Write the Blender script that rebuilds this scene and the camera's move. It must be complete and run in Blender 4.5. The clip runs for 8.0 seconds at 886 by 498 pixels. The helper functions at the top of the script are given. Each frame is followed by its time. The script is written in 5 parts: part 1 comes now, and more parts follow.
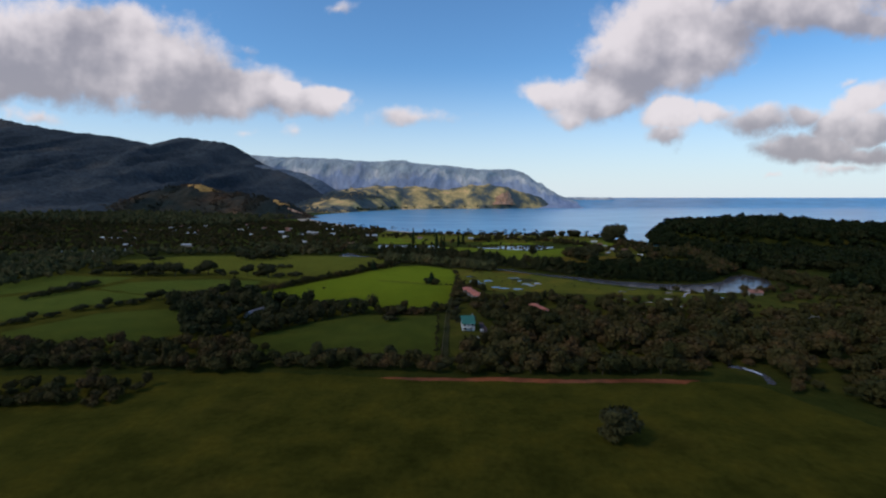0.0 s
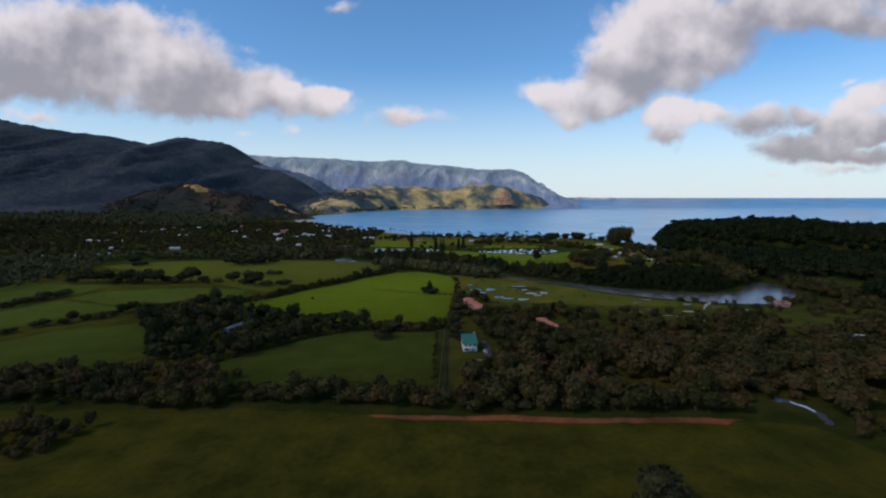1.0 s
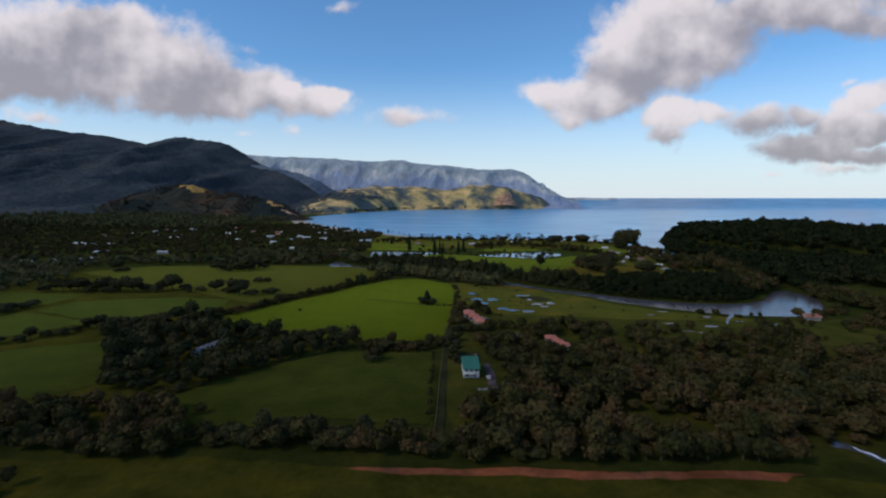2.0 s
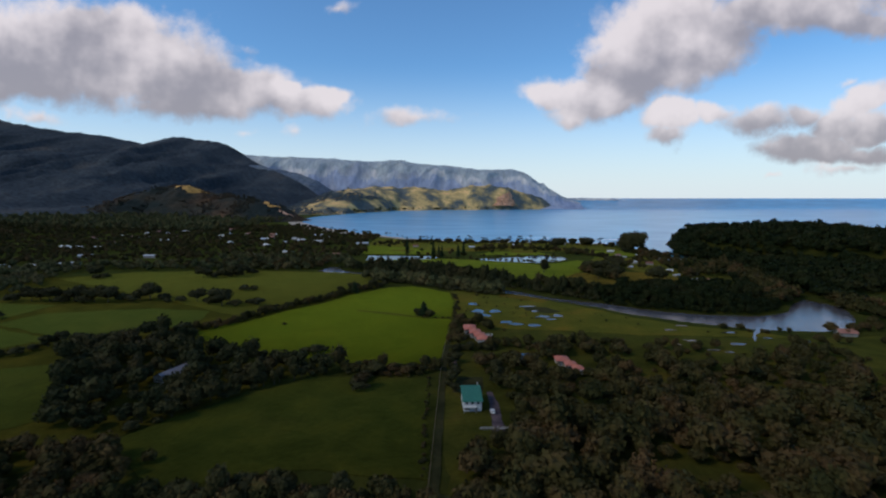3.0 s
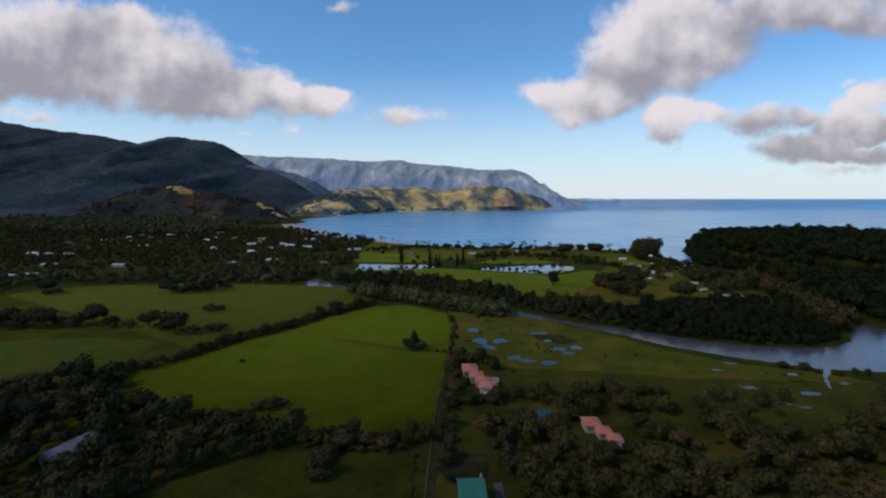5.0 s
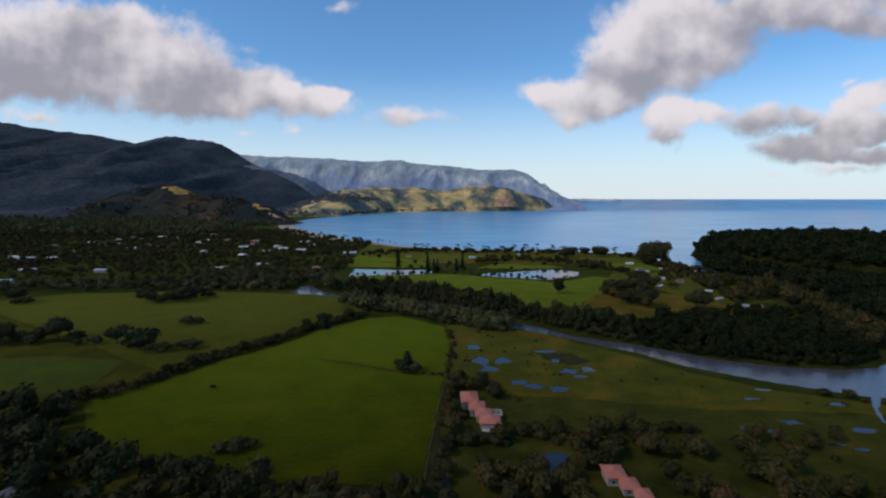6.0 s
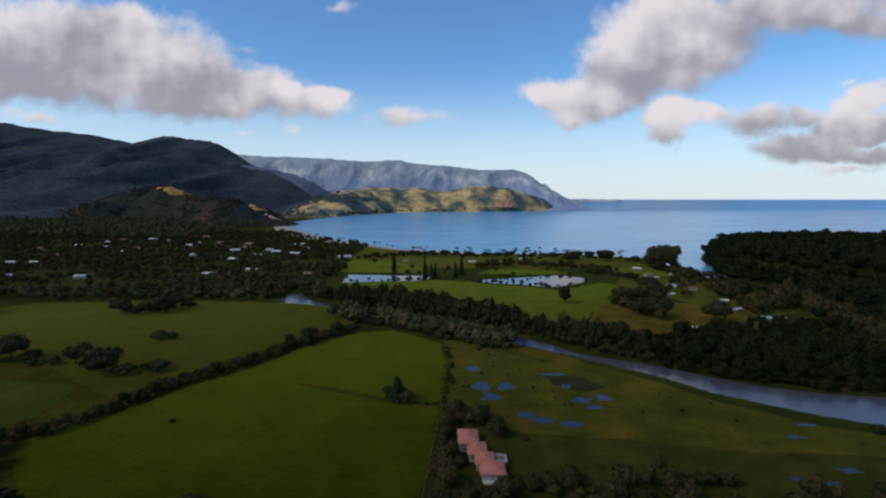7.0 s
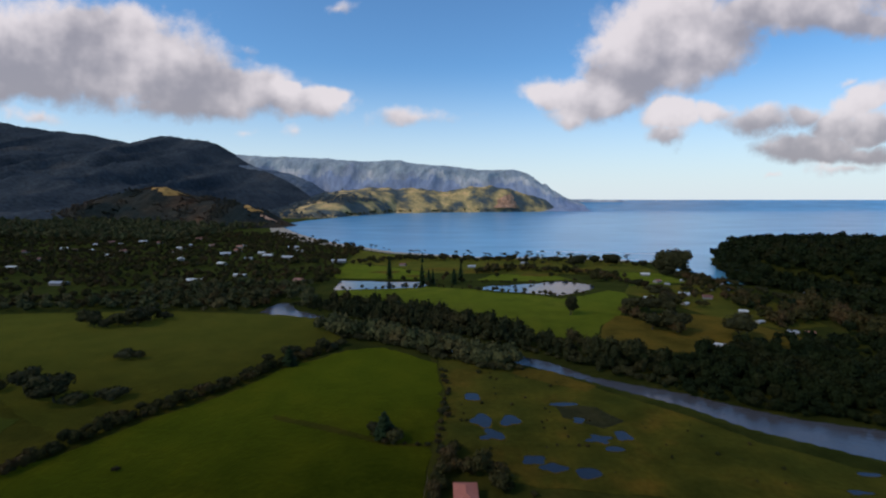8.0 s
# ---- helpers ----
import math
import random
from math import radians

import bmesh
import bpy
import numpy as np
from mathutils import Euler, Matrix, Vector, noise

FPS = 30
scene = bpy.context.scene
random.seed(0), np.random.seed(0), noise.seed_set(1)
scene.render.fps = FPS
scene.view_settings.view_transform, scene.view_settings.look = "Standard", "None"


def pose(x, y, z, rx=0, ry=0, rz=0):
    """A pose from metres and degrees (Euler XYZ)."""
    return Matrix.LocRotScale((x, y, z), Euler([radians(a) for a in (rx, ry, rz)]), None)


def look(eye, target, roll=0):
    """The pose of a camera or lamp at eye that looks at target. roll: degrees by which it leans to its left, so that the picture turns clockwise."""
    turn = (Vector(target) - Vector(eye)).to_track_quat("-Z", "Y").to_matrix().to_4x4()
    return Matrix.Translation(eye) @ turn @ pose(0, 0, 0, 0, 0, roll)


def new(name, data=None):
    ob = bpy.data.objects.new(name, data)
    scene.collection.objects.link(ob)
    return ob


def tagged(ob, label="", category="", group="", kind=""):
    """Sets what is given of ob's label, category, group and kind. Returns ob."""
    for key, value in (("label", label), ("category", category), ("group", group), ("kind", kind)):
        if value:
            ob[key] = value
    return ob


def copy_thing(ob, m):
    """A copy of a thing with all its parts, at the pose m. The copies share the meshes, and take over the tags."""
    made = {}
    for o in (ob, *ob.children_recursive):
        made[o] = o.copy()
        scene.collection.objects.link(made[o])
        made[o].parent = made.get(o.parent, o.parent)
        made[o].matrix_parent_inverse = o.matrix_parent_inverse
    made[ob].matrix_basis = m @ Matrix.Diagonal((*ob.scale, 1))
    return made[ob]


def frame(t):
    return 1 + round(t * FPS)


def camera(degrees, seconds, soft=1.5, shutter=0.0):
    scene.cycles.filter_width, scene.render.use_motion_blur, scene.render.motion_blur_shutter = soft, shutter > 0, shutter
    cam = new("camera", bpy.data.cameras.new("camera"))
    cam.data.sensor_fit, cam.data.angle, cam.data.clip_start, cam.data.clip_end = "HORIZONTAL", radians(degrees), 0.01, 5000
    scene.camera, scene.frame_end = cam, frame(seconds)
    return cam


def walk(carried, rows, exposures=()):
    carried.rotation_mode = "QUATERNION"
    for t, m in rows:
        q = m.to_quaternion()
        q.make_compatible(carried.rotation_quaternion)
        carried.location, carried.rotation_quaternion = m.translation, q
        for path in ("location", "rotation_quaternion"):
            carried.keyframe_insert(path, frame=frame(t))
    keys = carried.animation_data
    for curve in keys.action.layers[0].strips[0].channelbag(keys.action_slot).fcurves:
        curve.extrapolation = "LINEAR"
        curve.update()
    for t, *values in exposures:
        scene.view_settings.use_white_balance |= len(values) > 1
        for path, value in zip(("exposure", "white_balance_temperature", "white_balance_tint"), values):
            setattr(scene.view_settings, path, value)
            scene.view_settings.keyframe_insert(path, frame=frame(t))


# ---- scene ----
# ---------------------------------------------------------------- camera
cam = camera(84, 8.0, soft=2.2, shutter=0.6)
PATH = [
    (0, pose(0.00, 0.00, 89.01, 84.066, 0, 0)),
    (0.5, pose(0.49, 18.71, 90.27, 84.066, 0, 0)),
    (1, pose(1.04, 37.12, 91.54, 84.066, 0, 0)),
    (1.5, pose(1.64, 55.27, 92.81, 84.066, 0, 0)),
    (2, pose(2.31, 73.21, 94.09, 84.066, 0, 0)),
    (2.5, pose(3.03, 90.97, 95.37, 84.066, 0, 0)),
    (3, pose(3.81, 108.62, 96.66, 84.066, 0, 0)),
    (3.5, pose(4.65, 126.18, 97.95, 84.066, 0, 0)),
    (4, pose(5.54, 143.71, 99.24, 84.066, 0, 0)),
    (4.5, pose(6.50, 161.25, 100.54, 84.066, 0, 0)),
    (5, pose(7.51, 178.84, 101.85, 84.066, 0, 0)),
    (5.5, pose(8.59, 196.53, 103.16, 84.066, 0, 0)),
    (6, pose(9.72, 214.36, 104.47, 84.066, 0, 0)),
    (6.5, pose(10.91, 232.38, 105.79, 84.066, 0, 0)),
    (7, pose(12.15, 250.63, 107.11, 84.066, 0, 0)),
    (7.5, pose(13.46, 269.15, 108.44, 84.066, 0, 0)),
    (8, pose(14.82, 288.00, 109.77, 84.066, 0, 0)),
]
walk(cam, PATH, exposures=((0, 0.0), (8, 0.0)))

# ---------------------------------------------------------------- light
SUN_TO = Vector((-0.66, -0.30, 0.66)).normalized()
world = bpy.data.worlds.new("sky")
scene.world = world
world.use_nodes = True
wn, wl = world.node_tree.nodes, world.node_tree.links
wn.clear()


def wnode(kind):
    return wn.new(kind)


def smooth_range(low, high, value):
    n = wnode("ShaderNodeMapRange")
    n.interpolation_type = "SMOOTHSTEP"
    n.inputs["From Min"].default_value, n.inputs["From Max"].default_value = low, high
    wl.new(value, n.inputs["Value"])
    return n.outputs[0]


def wnoise(vector, scale, detail, roughness):
    n = wnode("ShaderNodeTexNoise")
    n.inputs["Scale"].default_value, n.inputs["Detail"].default_value, n.inputs["Roughness"].default_value = scale, detail, roughness
    wl.new(vector, n.inputs["Vector"])
    return n.outputs[0]


def wmath(op, a, b=None, clamp=False):
    n = wnode("ShaderNodeMath")
    n.operation, n.use_clamp = op, clamp
    for i, v in enumerate((a, b)):
        if v is None:
            continue
        if isinstance(v, (int, float)):
            n.inputs[i].default_value = v
        else:
            wl.new(v, n.inputs[i])
    return n.outputs[0]


sky = wnode("ShaderNodeTexSky")
sky.sky_type, sky.sun_disc, sky.altitude = "NISHITA", False, 50
sky.sun_elevation, sky.sun_rotation = math.asin(SUN_TO.z), math.atan2(SUN_TO.x, SUN_TO.y) % (2 * math.pi)
sky.air_density, sky.dust_density, sky.ozone_density = 1.0, 0.25, 3.0
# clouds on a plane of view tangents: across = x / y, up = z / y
direction = wnode("ShaderNodeTexCoord").outputs["Generated"]
split = wnode("ShaderNodeSeparateXYZ")
wl.new(direction, split.inputs[0])
ahead = wmath("MAXIMUM", split.outputs[1], 0.02)
flat = wnode("ShaderNodeCombineXYZ")
wl.new(wmath("DIVIDE", split.outputs[0], ahead), flat.inputs[0])
wl.new(wmath("DIVIDE", split.outputs[2], ahead), flat.inputs[1])
warp = wnode("ShaderNodeTexNoise")
warp.inputs["Scale"].default_value, warp.inputs["Detail"].default_value, warp.inputs["Roughness"].default_value = 8.0, 4.0, 0.55
wl.new(flat.outputs[0], warp.inputs["Vector"])
bend = wnode("ShaderNodeVectorMath")
bend.operation = "MULTIPLY_ADD"
wl.new(warp.outputs[1], bend.inputs[0])
bend.inputs[1].default_value = (0.11, 0.08, 0)
bend.inputs[2].default_value = (-0.055, -0.04, 0)
ragged = wnode("ShaderNodeVectorMath")
wl.new(flat.outputs[0], ragged.inputs[0])
wl.new(bend.outputs[0], ragged.inputs[1])
fray = wmath("ADD", wmath("MULTIPLY", wnoise(flat.outputs[0], 6.8, 9.0, 0.62), 0.72), wmath("MULTIPLY", wnoise(flat.outputs[0], 19.0, 6.0, 0.6), 0.28))
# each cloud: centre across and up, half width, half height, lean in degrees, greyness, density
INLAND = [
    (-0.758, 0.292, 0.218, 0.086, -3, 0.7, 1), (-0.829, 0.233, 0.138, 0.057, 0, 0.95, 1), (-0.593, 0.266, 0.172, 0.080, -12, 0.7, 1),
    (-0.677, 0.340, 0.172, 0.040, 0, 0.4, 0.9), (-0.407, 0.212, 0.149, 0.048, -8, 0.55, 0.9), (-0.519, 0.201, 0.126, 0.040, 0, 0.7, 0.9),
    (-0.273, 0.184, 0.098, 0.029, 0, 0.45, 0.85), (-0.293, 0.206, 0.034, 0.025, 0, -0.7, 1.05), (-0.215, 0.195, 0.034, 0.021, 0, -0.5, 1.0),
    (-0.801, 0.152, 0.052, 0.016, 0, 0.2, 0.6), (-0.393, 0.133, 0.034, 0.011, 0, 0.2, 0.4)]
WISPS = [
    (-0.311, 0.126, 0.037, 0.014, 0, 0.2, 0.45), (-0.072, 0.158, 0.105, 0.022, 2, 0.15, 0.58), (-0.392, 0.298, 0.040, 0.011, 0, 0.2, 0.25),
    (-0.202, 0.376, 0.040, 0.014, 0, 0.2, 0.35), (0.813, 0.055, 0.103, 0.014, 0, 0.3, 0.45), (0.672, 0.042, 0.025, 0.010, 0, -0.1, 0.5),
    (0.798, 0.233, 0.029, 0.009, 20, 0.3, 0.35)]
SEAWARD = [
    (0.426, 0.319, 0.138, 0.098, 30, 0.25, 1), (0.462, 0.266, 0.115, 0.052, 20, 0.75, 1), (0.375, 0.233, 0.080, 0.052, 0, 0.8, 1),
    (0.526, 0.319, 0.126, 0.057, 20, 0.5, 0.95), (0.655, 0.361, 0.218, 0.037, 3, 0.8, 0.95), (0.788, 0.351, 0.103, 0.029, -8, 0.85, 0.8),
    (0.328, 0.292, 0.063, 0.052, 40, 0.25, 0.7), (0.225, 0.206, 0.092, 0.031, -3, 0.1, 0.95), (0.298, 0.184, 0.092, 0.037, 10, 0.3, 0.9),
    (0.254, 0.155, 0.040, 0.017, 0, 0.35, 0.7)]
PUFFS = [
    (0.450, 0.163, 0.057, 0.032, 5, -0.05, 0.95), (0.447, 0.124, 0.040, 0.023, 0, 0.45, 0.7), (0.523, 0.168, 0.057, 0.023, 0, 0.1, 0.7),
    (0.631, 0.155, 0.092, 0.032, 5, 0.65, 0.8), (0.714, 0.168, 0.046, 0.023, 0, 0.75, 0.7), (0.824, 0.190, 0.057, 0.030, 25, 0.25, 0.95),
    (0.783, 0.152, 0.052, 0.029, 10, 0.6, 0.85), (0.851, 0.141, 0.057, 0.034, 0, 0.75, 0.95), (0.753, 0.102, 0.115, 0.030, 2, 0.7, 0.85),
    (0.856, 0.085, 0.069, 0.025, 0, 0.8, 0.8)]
body, weight, grey = None, None, None
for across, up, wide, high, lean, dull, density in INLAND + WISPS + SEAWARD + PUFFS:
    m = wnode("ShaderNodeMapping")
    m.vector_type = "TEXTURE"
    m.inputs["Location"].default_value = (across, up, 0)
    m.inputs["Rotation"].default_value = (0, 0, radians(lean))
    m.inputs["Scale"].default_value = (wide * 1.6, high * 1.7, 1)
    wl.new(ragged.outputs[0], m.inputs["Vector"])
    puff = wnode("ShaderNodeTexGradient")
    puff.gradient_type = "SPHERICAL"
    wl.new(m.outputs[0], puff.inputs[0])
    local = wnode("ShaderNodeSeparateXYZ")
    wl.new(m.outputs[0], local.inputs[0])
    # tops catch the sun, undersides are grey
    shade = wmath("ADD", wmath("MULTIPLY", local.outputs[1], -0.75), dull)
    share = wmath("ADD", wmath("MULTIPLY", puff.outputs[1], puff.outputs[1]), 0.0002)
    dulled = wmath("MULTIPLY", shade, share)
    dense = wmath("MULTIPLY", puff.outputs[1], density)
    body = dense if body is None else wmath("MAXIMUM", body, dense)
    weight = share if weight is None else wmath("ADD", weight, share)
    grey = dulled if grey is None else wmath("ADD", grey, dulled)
thick = wmath("ADD", body, wmath("MULTIPLY", wmath("SUBTRACT", fray, 0.5), 1.25))
# the rest of the sky carries the same broken cloud overhead and behind
broken = wnoise(direction, 2.2, 6.0, 0.55)
behind = wmath("GREATER_THAN", 0.05, split.outputs[1])
high_up = wmath("GREATER_THAN", split.outputs[2], 0.55)
else_where = wmath("MAXIMUM", behind, high_up)
rest = wmath("MULTIPLY", wmath("SUBTRACT", broken, 0.35), else_where)
cover = smooth_range(0.16, 0.53, wmath("MAXIMUM", thick, rest))
# lit edges, grey thick bellies
shift = wnode("ShaderNodeMapping")
shift.inputs["Location"].default_value = (0.02, -0.035, 0)
wl.new(flat.outputs[0], shift.inputs["Vector"])
relief = wmath("SUBTRACT", wnoise(flat.outputs[0], 6.0, 4.0, 0.5), wnoise(shift.outputs[0], 6.0, 4.0, 0.5))
belly = smooth_range(-0.12, 1.1, wmath("ADD", wmath("DIVIDE", grey, weight), wmath("MULTIPLY", relief, 2.6)))
tone = wnode("ShaderNodeMixRGB")
tone.inputs[1].default_value = (8.3, 7.6, 7.8, 1)
tone.inputs[2].default_value = (3.3, 3.1, 3.5, 1)
wl.new(belly, tone.inputs[0])
veil = wnode("ShaderNodeMixRGB")
wl.new(wmath("MULTIPLY", cover, 0.92), veil.inputs[0])
deep = wnode("ShaderNodeMixRGB")
deep.blend_type = "MULTIPLY"
deep.inputs[0].default_value = 1.0
deep.inputs[2].default_value = (0.86, 1.26, 1.52, 1)
wl.new(sky.outputs[0], deep.inputs[1])
mist = wnode("ShaderNodeMixRGB")
wl.new(wmath("MULTIPLY", smooth_range(-0.26, 0.05, wmath("MULTIPLY", split.outputs[2], -1.0)), 1.0), mist.inputs[0])
wl.new(deep.outputs[0], mist.inputs[1])
mist.inputs[2].default_value = (7.3, 8.1, 8.7, 1)
wl.new(mist.outputs[0], veil.inputs[1])
wl.new(tone.outputs[0], veil.inputs[2])
back = wnode("ShaderNodeBackground")
back.inputs["Strength"].default_value = 0.098
wl.new(veil.outputs[0], back.inputs["Color"])
wl.new(back.outputs[0], wnode("ShaderNodeOutputWorld").inputs[0])

sun = new("sun", bpy.data.lights.new("sun", "SUN"))
sun.data.energy, sun.data.angle, sun.data.color = 1.3, radians(12), (1.0, 0.90, 0.76)
sun.matrix_world = look(SUN_TO * 500, (0, 0, 0))


# ---------------------------------------------------------------- materials
def ramp(nt, value, stops):
    r = nt.nodes.new("ShaderNodeValToRGB")
    while len(r.color_ramp.elements) < len(stops):
        r.color_ramp.elements.new(0.5)
    for e, (p, c) in zip(r.color_ramp.elements, stops):
        e.position, e.color = p, (*c, 1)
    nt.links.new(value, r.inputs[0])
    return r.outputs[0]


def noise_of(nt, scale, detail=5.0, stretch=(1, 1, 1), rough=0.55):
    co = nt.nodes.new("ShaderNodeTexCoord")
    mp = nt.nodes.new("ShaderNodeMapping")
    mp.inputs["Scale"].default_value = stretch
    n = nt.nodes.new("ShaderNodeTexNoise")
    n.inputs["Scale"].default_value, n.inputs["Detail"].default_value, n.inputs["Roughness"].default_value = scale, detail, rough
    nt.links.new(co.outputs["Object"], mp.inputs[0])
    nt.links.new(mp.outputs[0], n.inputs["Vector"])
    return n.outputs[0]


def mix(nt, fac, a, b, mode="MIX"):
    m = nt.nodes.new("ShaderNodeMixRGB")
    m.blend_type = mode
    for i, v in enumerate((fac, a, b)):
        if isinstance(v, (int, float)):
            m.inputs[i].default_value = v
        elif isinstance(v, tuple):
            m.inputs[i].default_value = (*v, 1)
        else:
            nt.links.new(v, m.inputs[i])
    return m.outputs[0]


def material(name, big, fine, big_scale=0.02, fine_scale=0.6, rough=0.9, bump=0.3, metal=0.0, spec=0.3, vary=0.0, islands=0.0,
             stretch=(1, 1, 1), depth=0.3, patch=0.0):
    """Two scales of variation: big and fine are lists of (position, colour); fine multiplies big."""
    m = bpy.data.materials.new(name)
    m.use_nodes = True
    nt = m.node_tree
    b = nt.nodes["Principled BSDF"]
    colour = ramp(nt, noise_of(nt, big_scale, 4, stretch), big)
    grain = noise_of(nt, fine_scale, 6, stretch, 0.65)
    colour = mix(nt, 1.0, colour, ramp(nt, grain, fine), "MULTIPLY")
    if patch:
        colour = mix(nt, 1.0, colour, ramp(nt, noise_of(nt, patch, 3), [(0.34, (0.62, 0.66, 0.7)), (0.5, (1, 1, 1)), (0.66, (1.4, 1.25, 1.1))]), "MULTIPLY")
    for amount, kind, out in ((vary, "ShaderNodeObjectInfo", "Random"), (islands, "ShaderNodeNewGeometry", "Random Per Island")):
        if amount:
            r = nt.nodes.new(kind).outputs[out]
            colour = mix(nt, 1.0, colour, ramp(nt, r, [(0.0, (1 - amount,) * 3), (0.5, (1, 1, 1)), (1.0, (1 + amount, 1 + amount * 0.8, 1 + amount * 0.3))]), "MULTIPLY")
    nt.links.new(colour, b.inputs["Base Color"])
    b.inputs["Roughness"].default_value, b.inputs["Metallic"].default_value = rough, metal
    b.inputs["Specular IOR Level"].default_value = spec
    if bump:
        bn = nt.nodes.new("ShaderNodeBump")
        bn.inputs["Strength"].default_value, bn.inputs["Distance"].default_value = bump, depth
        nt.links.new(grain, bn.inputs["Height"])
        nt.links.new(bn.outputs[0], b.inputs["Normal"])
    return m


SOFT = [(0.3, (0.72, 0.72, 0.72)), (0.7, (1.2, 1.2, 1.2))]
HARD = [(0.3, (0.5, 0.5, 0.5)), (0.7, (1.4, 1.4, 1.4))]


LEAFY = [(0.3, (0.78, 0.78, 0.78)), (0.7, (1.18, 1.18, 1.18))]


def grass(name, a, b, c=None, scale=0.018, sheen=0.35):
    """Blades stand up, so that the turf looks brighter along the ground than from above; this sheen in its own colour
    also stands in for lens darkening.
    """
    m = material(name, [(0.3, a), (0.55, b), (0.75, c or b)], SOFT, scale, 0.35, 0.95, 0.5, 0, 0.0, depth=0.5, patch=0.05)
    p = m.node_tree.nodes["Principled BSDF"]
    top = max(b)
    # sheen over a dark base imitates the lens darkening nearer ground
    p.inputs["Sheen Weight"].default_value, p.inputs["Sheen Roughness"].default_value = sheen, 0.35
    p.inputs["Sheen Tint"].default_value = (*(v / top for v in b), 1)
    return m


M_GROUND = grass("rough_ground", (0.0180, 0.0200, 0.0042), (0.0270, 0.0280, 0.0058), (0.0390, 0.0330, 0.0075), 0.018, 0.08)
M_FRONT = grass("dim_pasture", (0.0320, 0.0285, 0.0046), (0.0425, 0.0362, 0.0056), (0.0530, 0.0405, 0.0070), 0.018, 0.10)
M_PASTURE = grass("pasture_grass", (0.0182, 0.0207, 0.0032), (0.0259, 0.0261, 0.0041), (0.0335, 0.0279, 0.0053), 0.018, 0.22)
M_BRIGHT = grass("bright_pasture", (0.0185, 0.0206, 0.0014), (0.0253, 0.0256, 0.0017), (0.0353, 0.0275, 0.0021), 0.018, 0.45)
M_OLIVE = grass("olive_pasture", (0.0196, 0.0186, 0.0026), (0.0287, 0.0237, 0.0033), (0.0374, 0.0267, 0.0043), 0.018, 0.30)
M_LAWN = grass("lawn_grass", (0.0398, 0.0442, 0.0040), (0.0532, 0.0533, 0.0050), (0.0650, 0.0538, 0.0080), 0.018, 0.30)
M_TAN = grass("dry_grass", (0.0590, 0.0420, 0.0070), (0.0861, 0.0541, 0.0090), (0.0712, 0.0501, 0.0081), 0.018, 0.2)
M_MARSH = grass("marsh_grass", (0.0235, 0.0281, 0.0050), (0.0515, 0.0418, 0.0062), (0.1098, 0.0530, 0.0092), 0.024, 0.25)
M_SCRUBLAND = grass("scrub_grass", (0.0243, 0.0253, 0.0048), (0.0401, 0.0370, 0.0068), (0.0612, 0.0422, 0.0095), 0.04, 0.12)
M_LANE = grass("worn_lane", (0.0195, 0.0193, 0.0078), (0.0292, 0.0274, 0.0117), (0.0370, 0.0304, 0.0137), 0.06, 0.05)
M_DIRT = grass("red_dirt", (0.1599, 0.0512, 0.0213), (0.2239, 0.0704, 0.0320), (0.1919, 0.0799, 0.0405), 0.08, 0.0)
M_DRIVE = grass("driveway_gravel", (0.0650, 0.0468, 0.0494), (0.0975, 0.0702, 0.0702), None, 0.2, 0.0)
M_SAND = material("beach_sand", [(0.3, (0.36, 0.27, 0.18)), (0.7, (0.48, 0.38, 0.27))], SOFT, 0.02, 0.5, 0.9, 0.2)
M_LEAF = material("leaves", [(0.35, (0.0275, 0.0282, 0.0118)), (0.6, (0.0452, 0.0408, 0.0153))], LEAFY, 0.25, 1.1, 0.7, 0.5, 0, 0.04, 0.25, 0.2, depth=0.6)
M_LEAF_WARM = material("brownish_leaves", [(0.35, (0.0348, 0.0250, 0.0111)), (0.6, (0.0487, 0.0361, 0.0139))], LEAFY, 0.25, 1.1, 0.7, 0.5, 0, 0.04, 0.2, 0.2, depth=0.6)
M_NEEDLE = material("conifer_needles", [(0.35, (0.0170, 0.0319, 0.0127)), (0.6, (0.0298, 0.0469, 0.0170))], LEAFY, 0.25, 1.1, 0.75, 0.5, 0, 0.04, 0.2, 0.35, depth=0.6)
M_PALM = material("palm_fronds", [(0.35, (0.0131, 0.0183, 0.0061)), (0.6, (0.0196, 0.0252, 0.0079))], HARD, 0.3, 1.5, 0.8, 0.0, 0, 0.05, 0.2, 0.3)
M_WOODS = material("woodland_leaves", [(0.35, (0.0480, 0.0539, 0.0220)), (0.5, (0.0752, 0.0729, 0.0275)), (0.68, (0.1109, 0.0853, 0.0352))], LEAFY, 0.035, 0.8, 0.75, 0.5, 0, 0.04, 0, 0.2, depth=0.8)
M_BELT = material("riverside_leaves", [(0.35, (0.0215, 0.0253, 0.0100)), (0.5, (0.0340, 0.0343, 0.0124)), (0.68, (0.0529, 0.0408, 0.0160))], LEAFY, 0.035, 0.8, 0.75, 0.5, 0, 0.04, 0, 0.2, depth=0.8)
M_KNOLLWOOD = material("foothill_leaves", [(0.35, (0.0304, 0.0363, 0.0269)), (0.5, (0.0608, 0.0527, 0.0363)), (0.66, (0.1170, 0.0725, 0.0468))], LEAFY, 0.006, 0.3, 0.85, 0.3, 0, 0.03, 0, 0.25, depth=0.8)
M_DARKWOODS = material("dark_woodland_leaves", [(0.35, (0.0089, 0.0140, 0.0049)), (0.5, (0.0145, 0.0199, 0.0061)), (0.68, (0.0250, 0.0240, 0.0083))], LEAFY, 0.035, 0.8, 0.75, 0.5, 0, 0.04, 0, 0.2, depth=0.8)
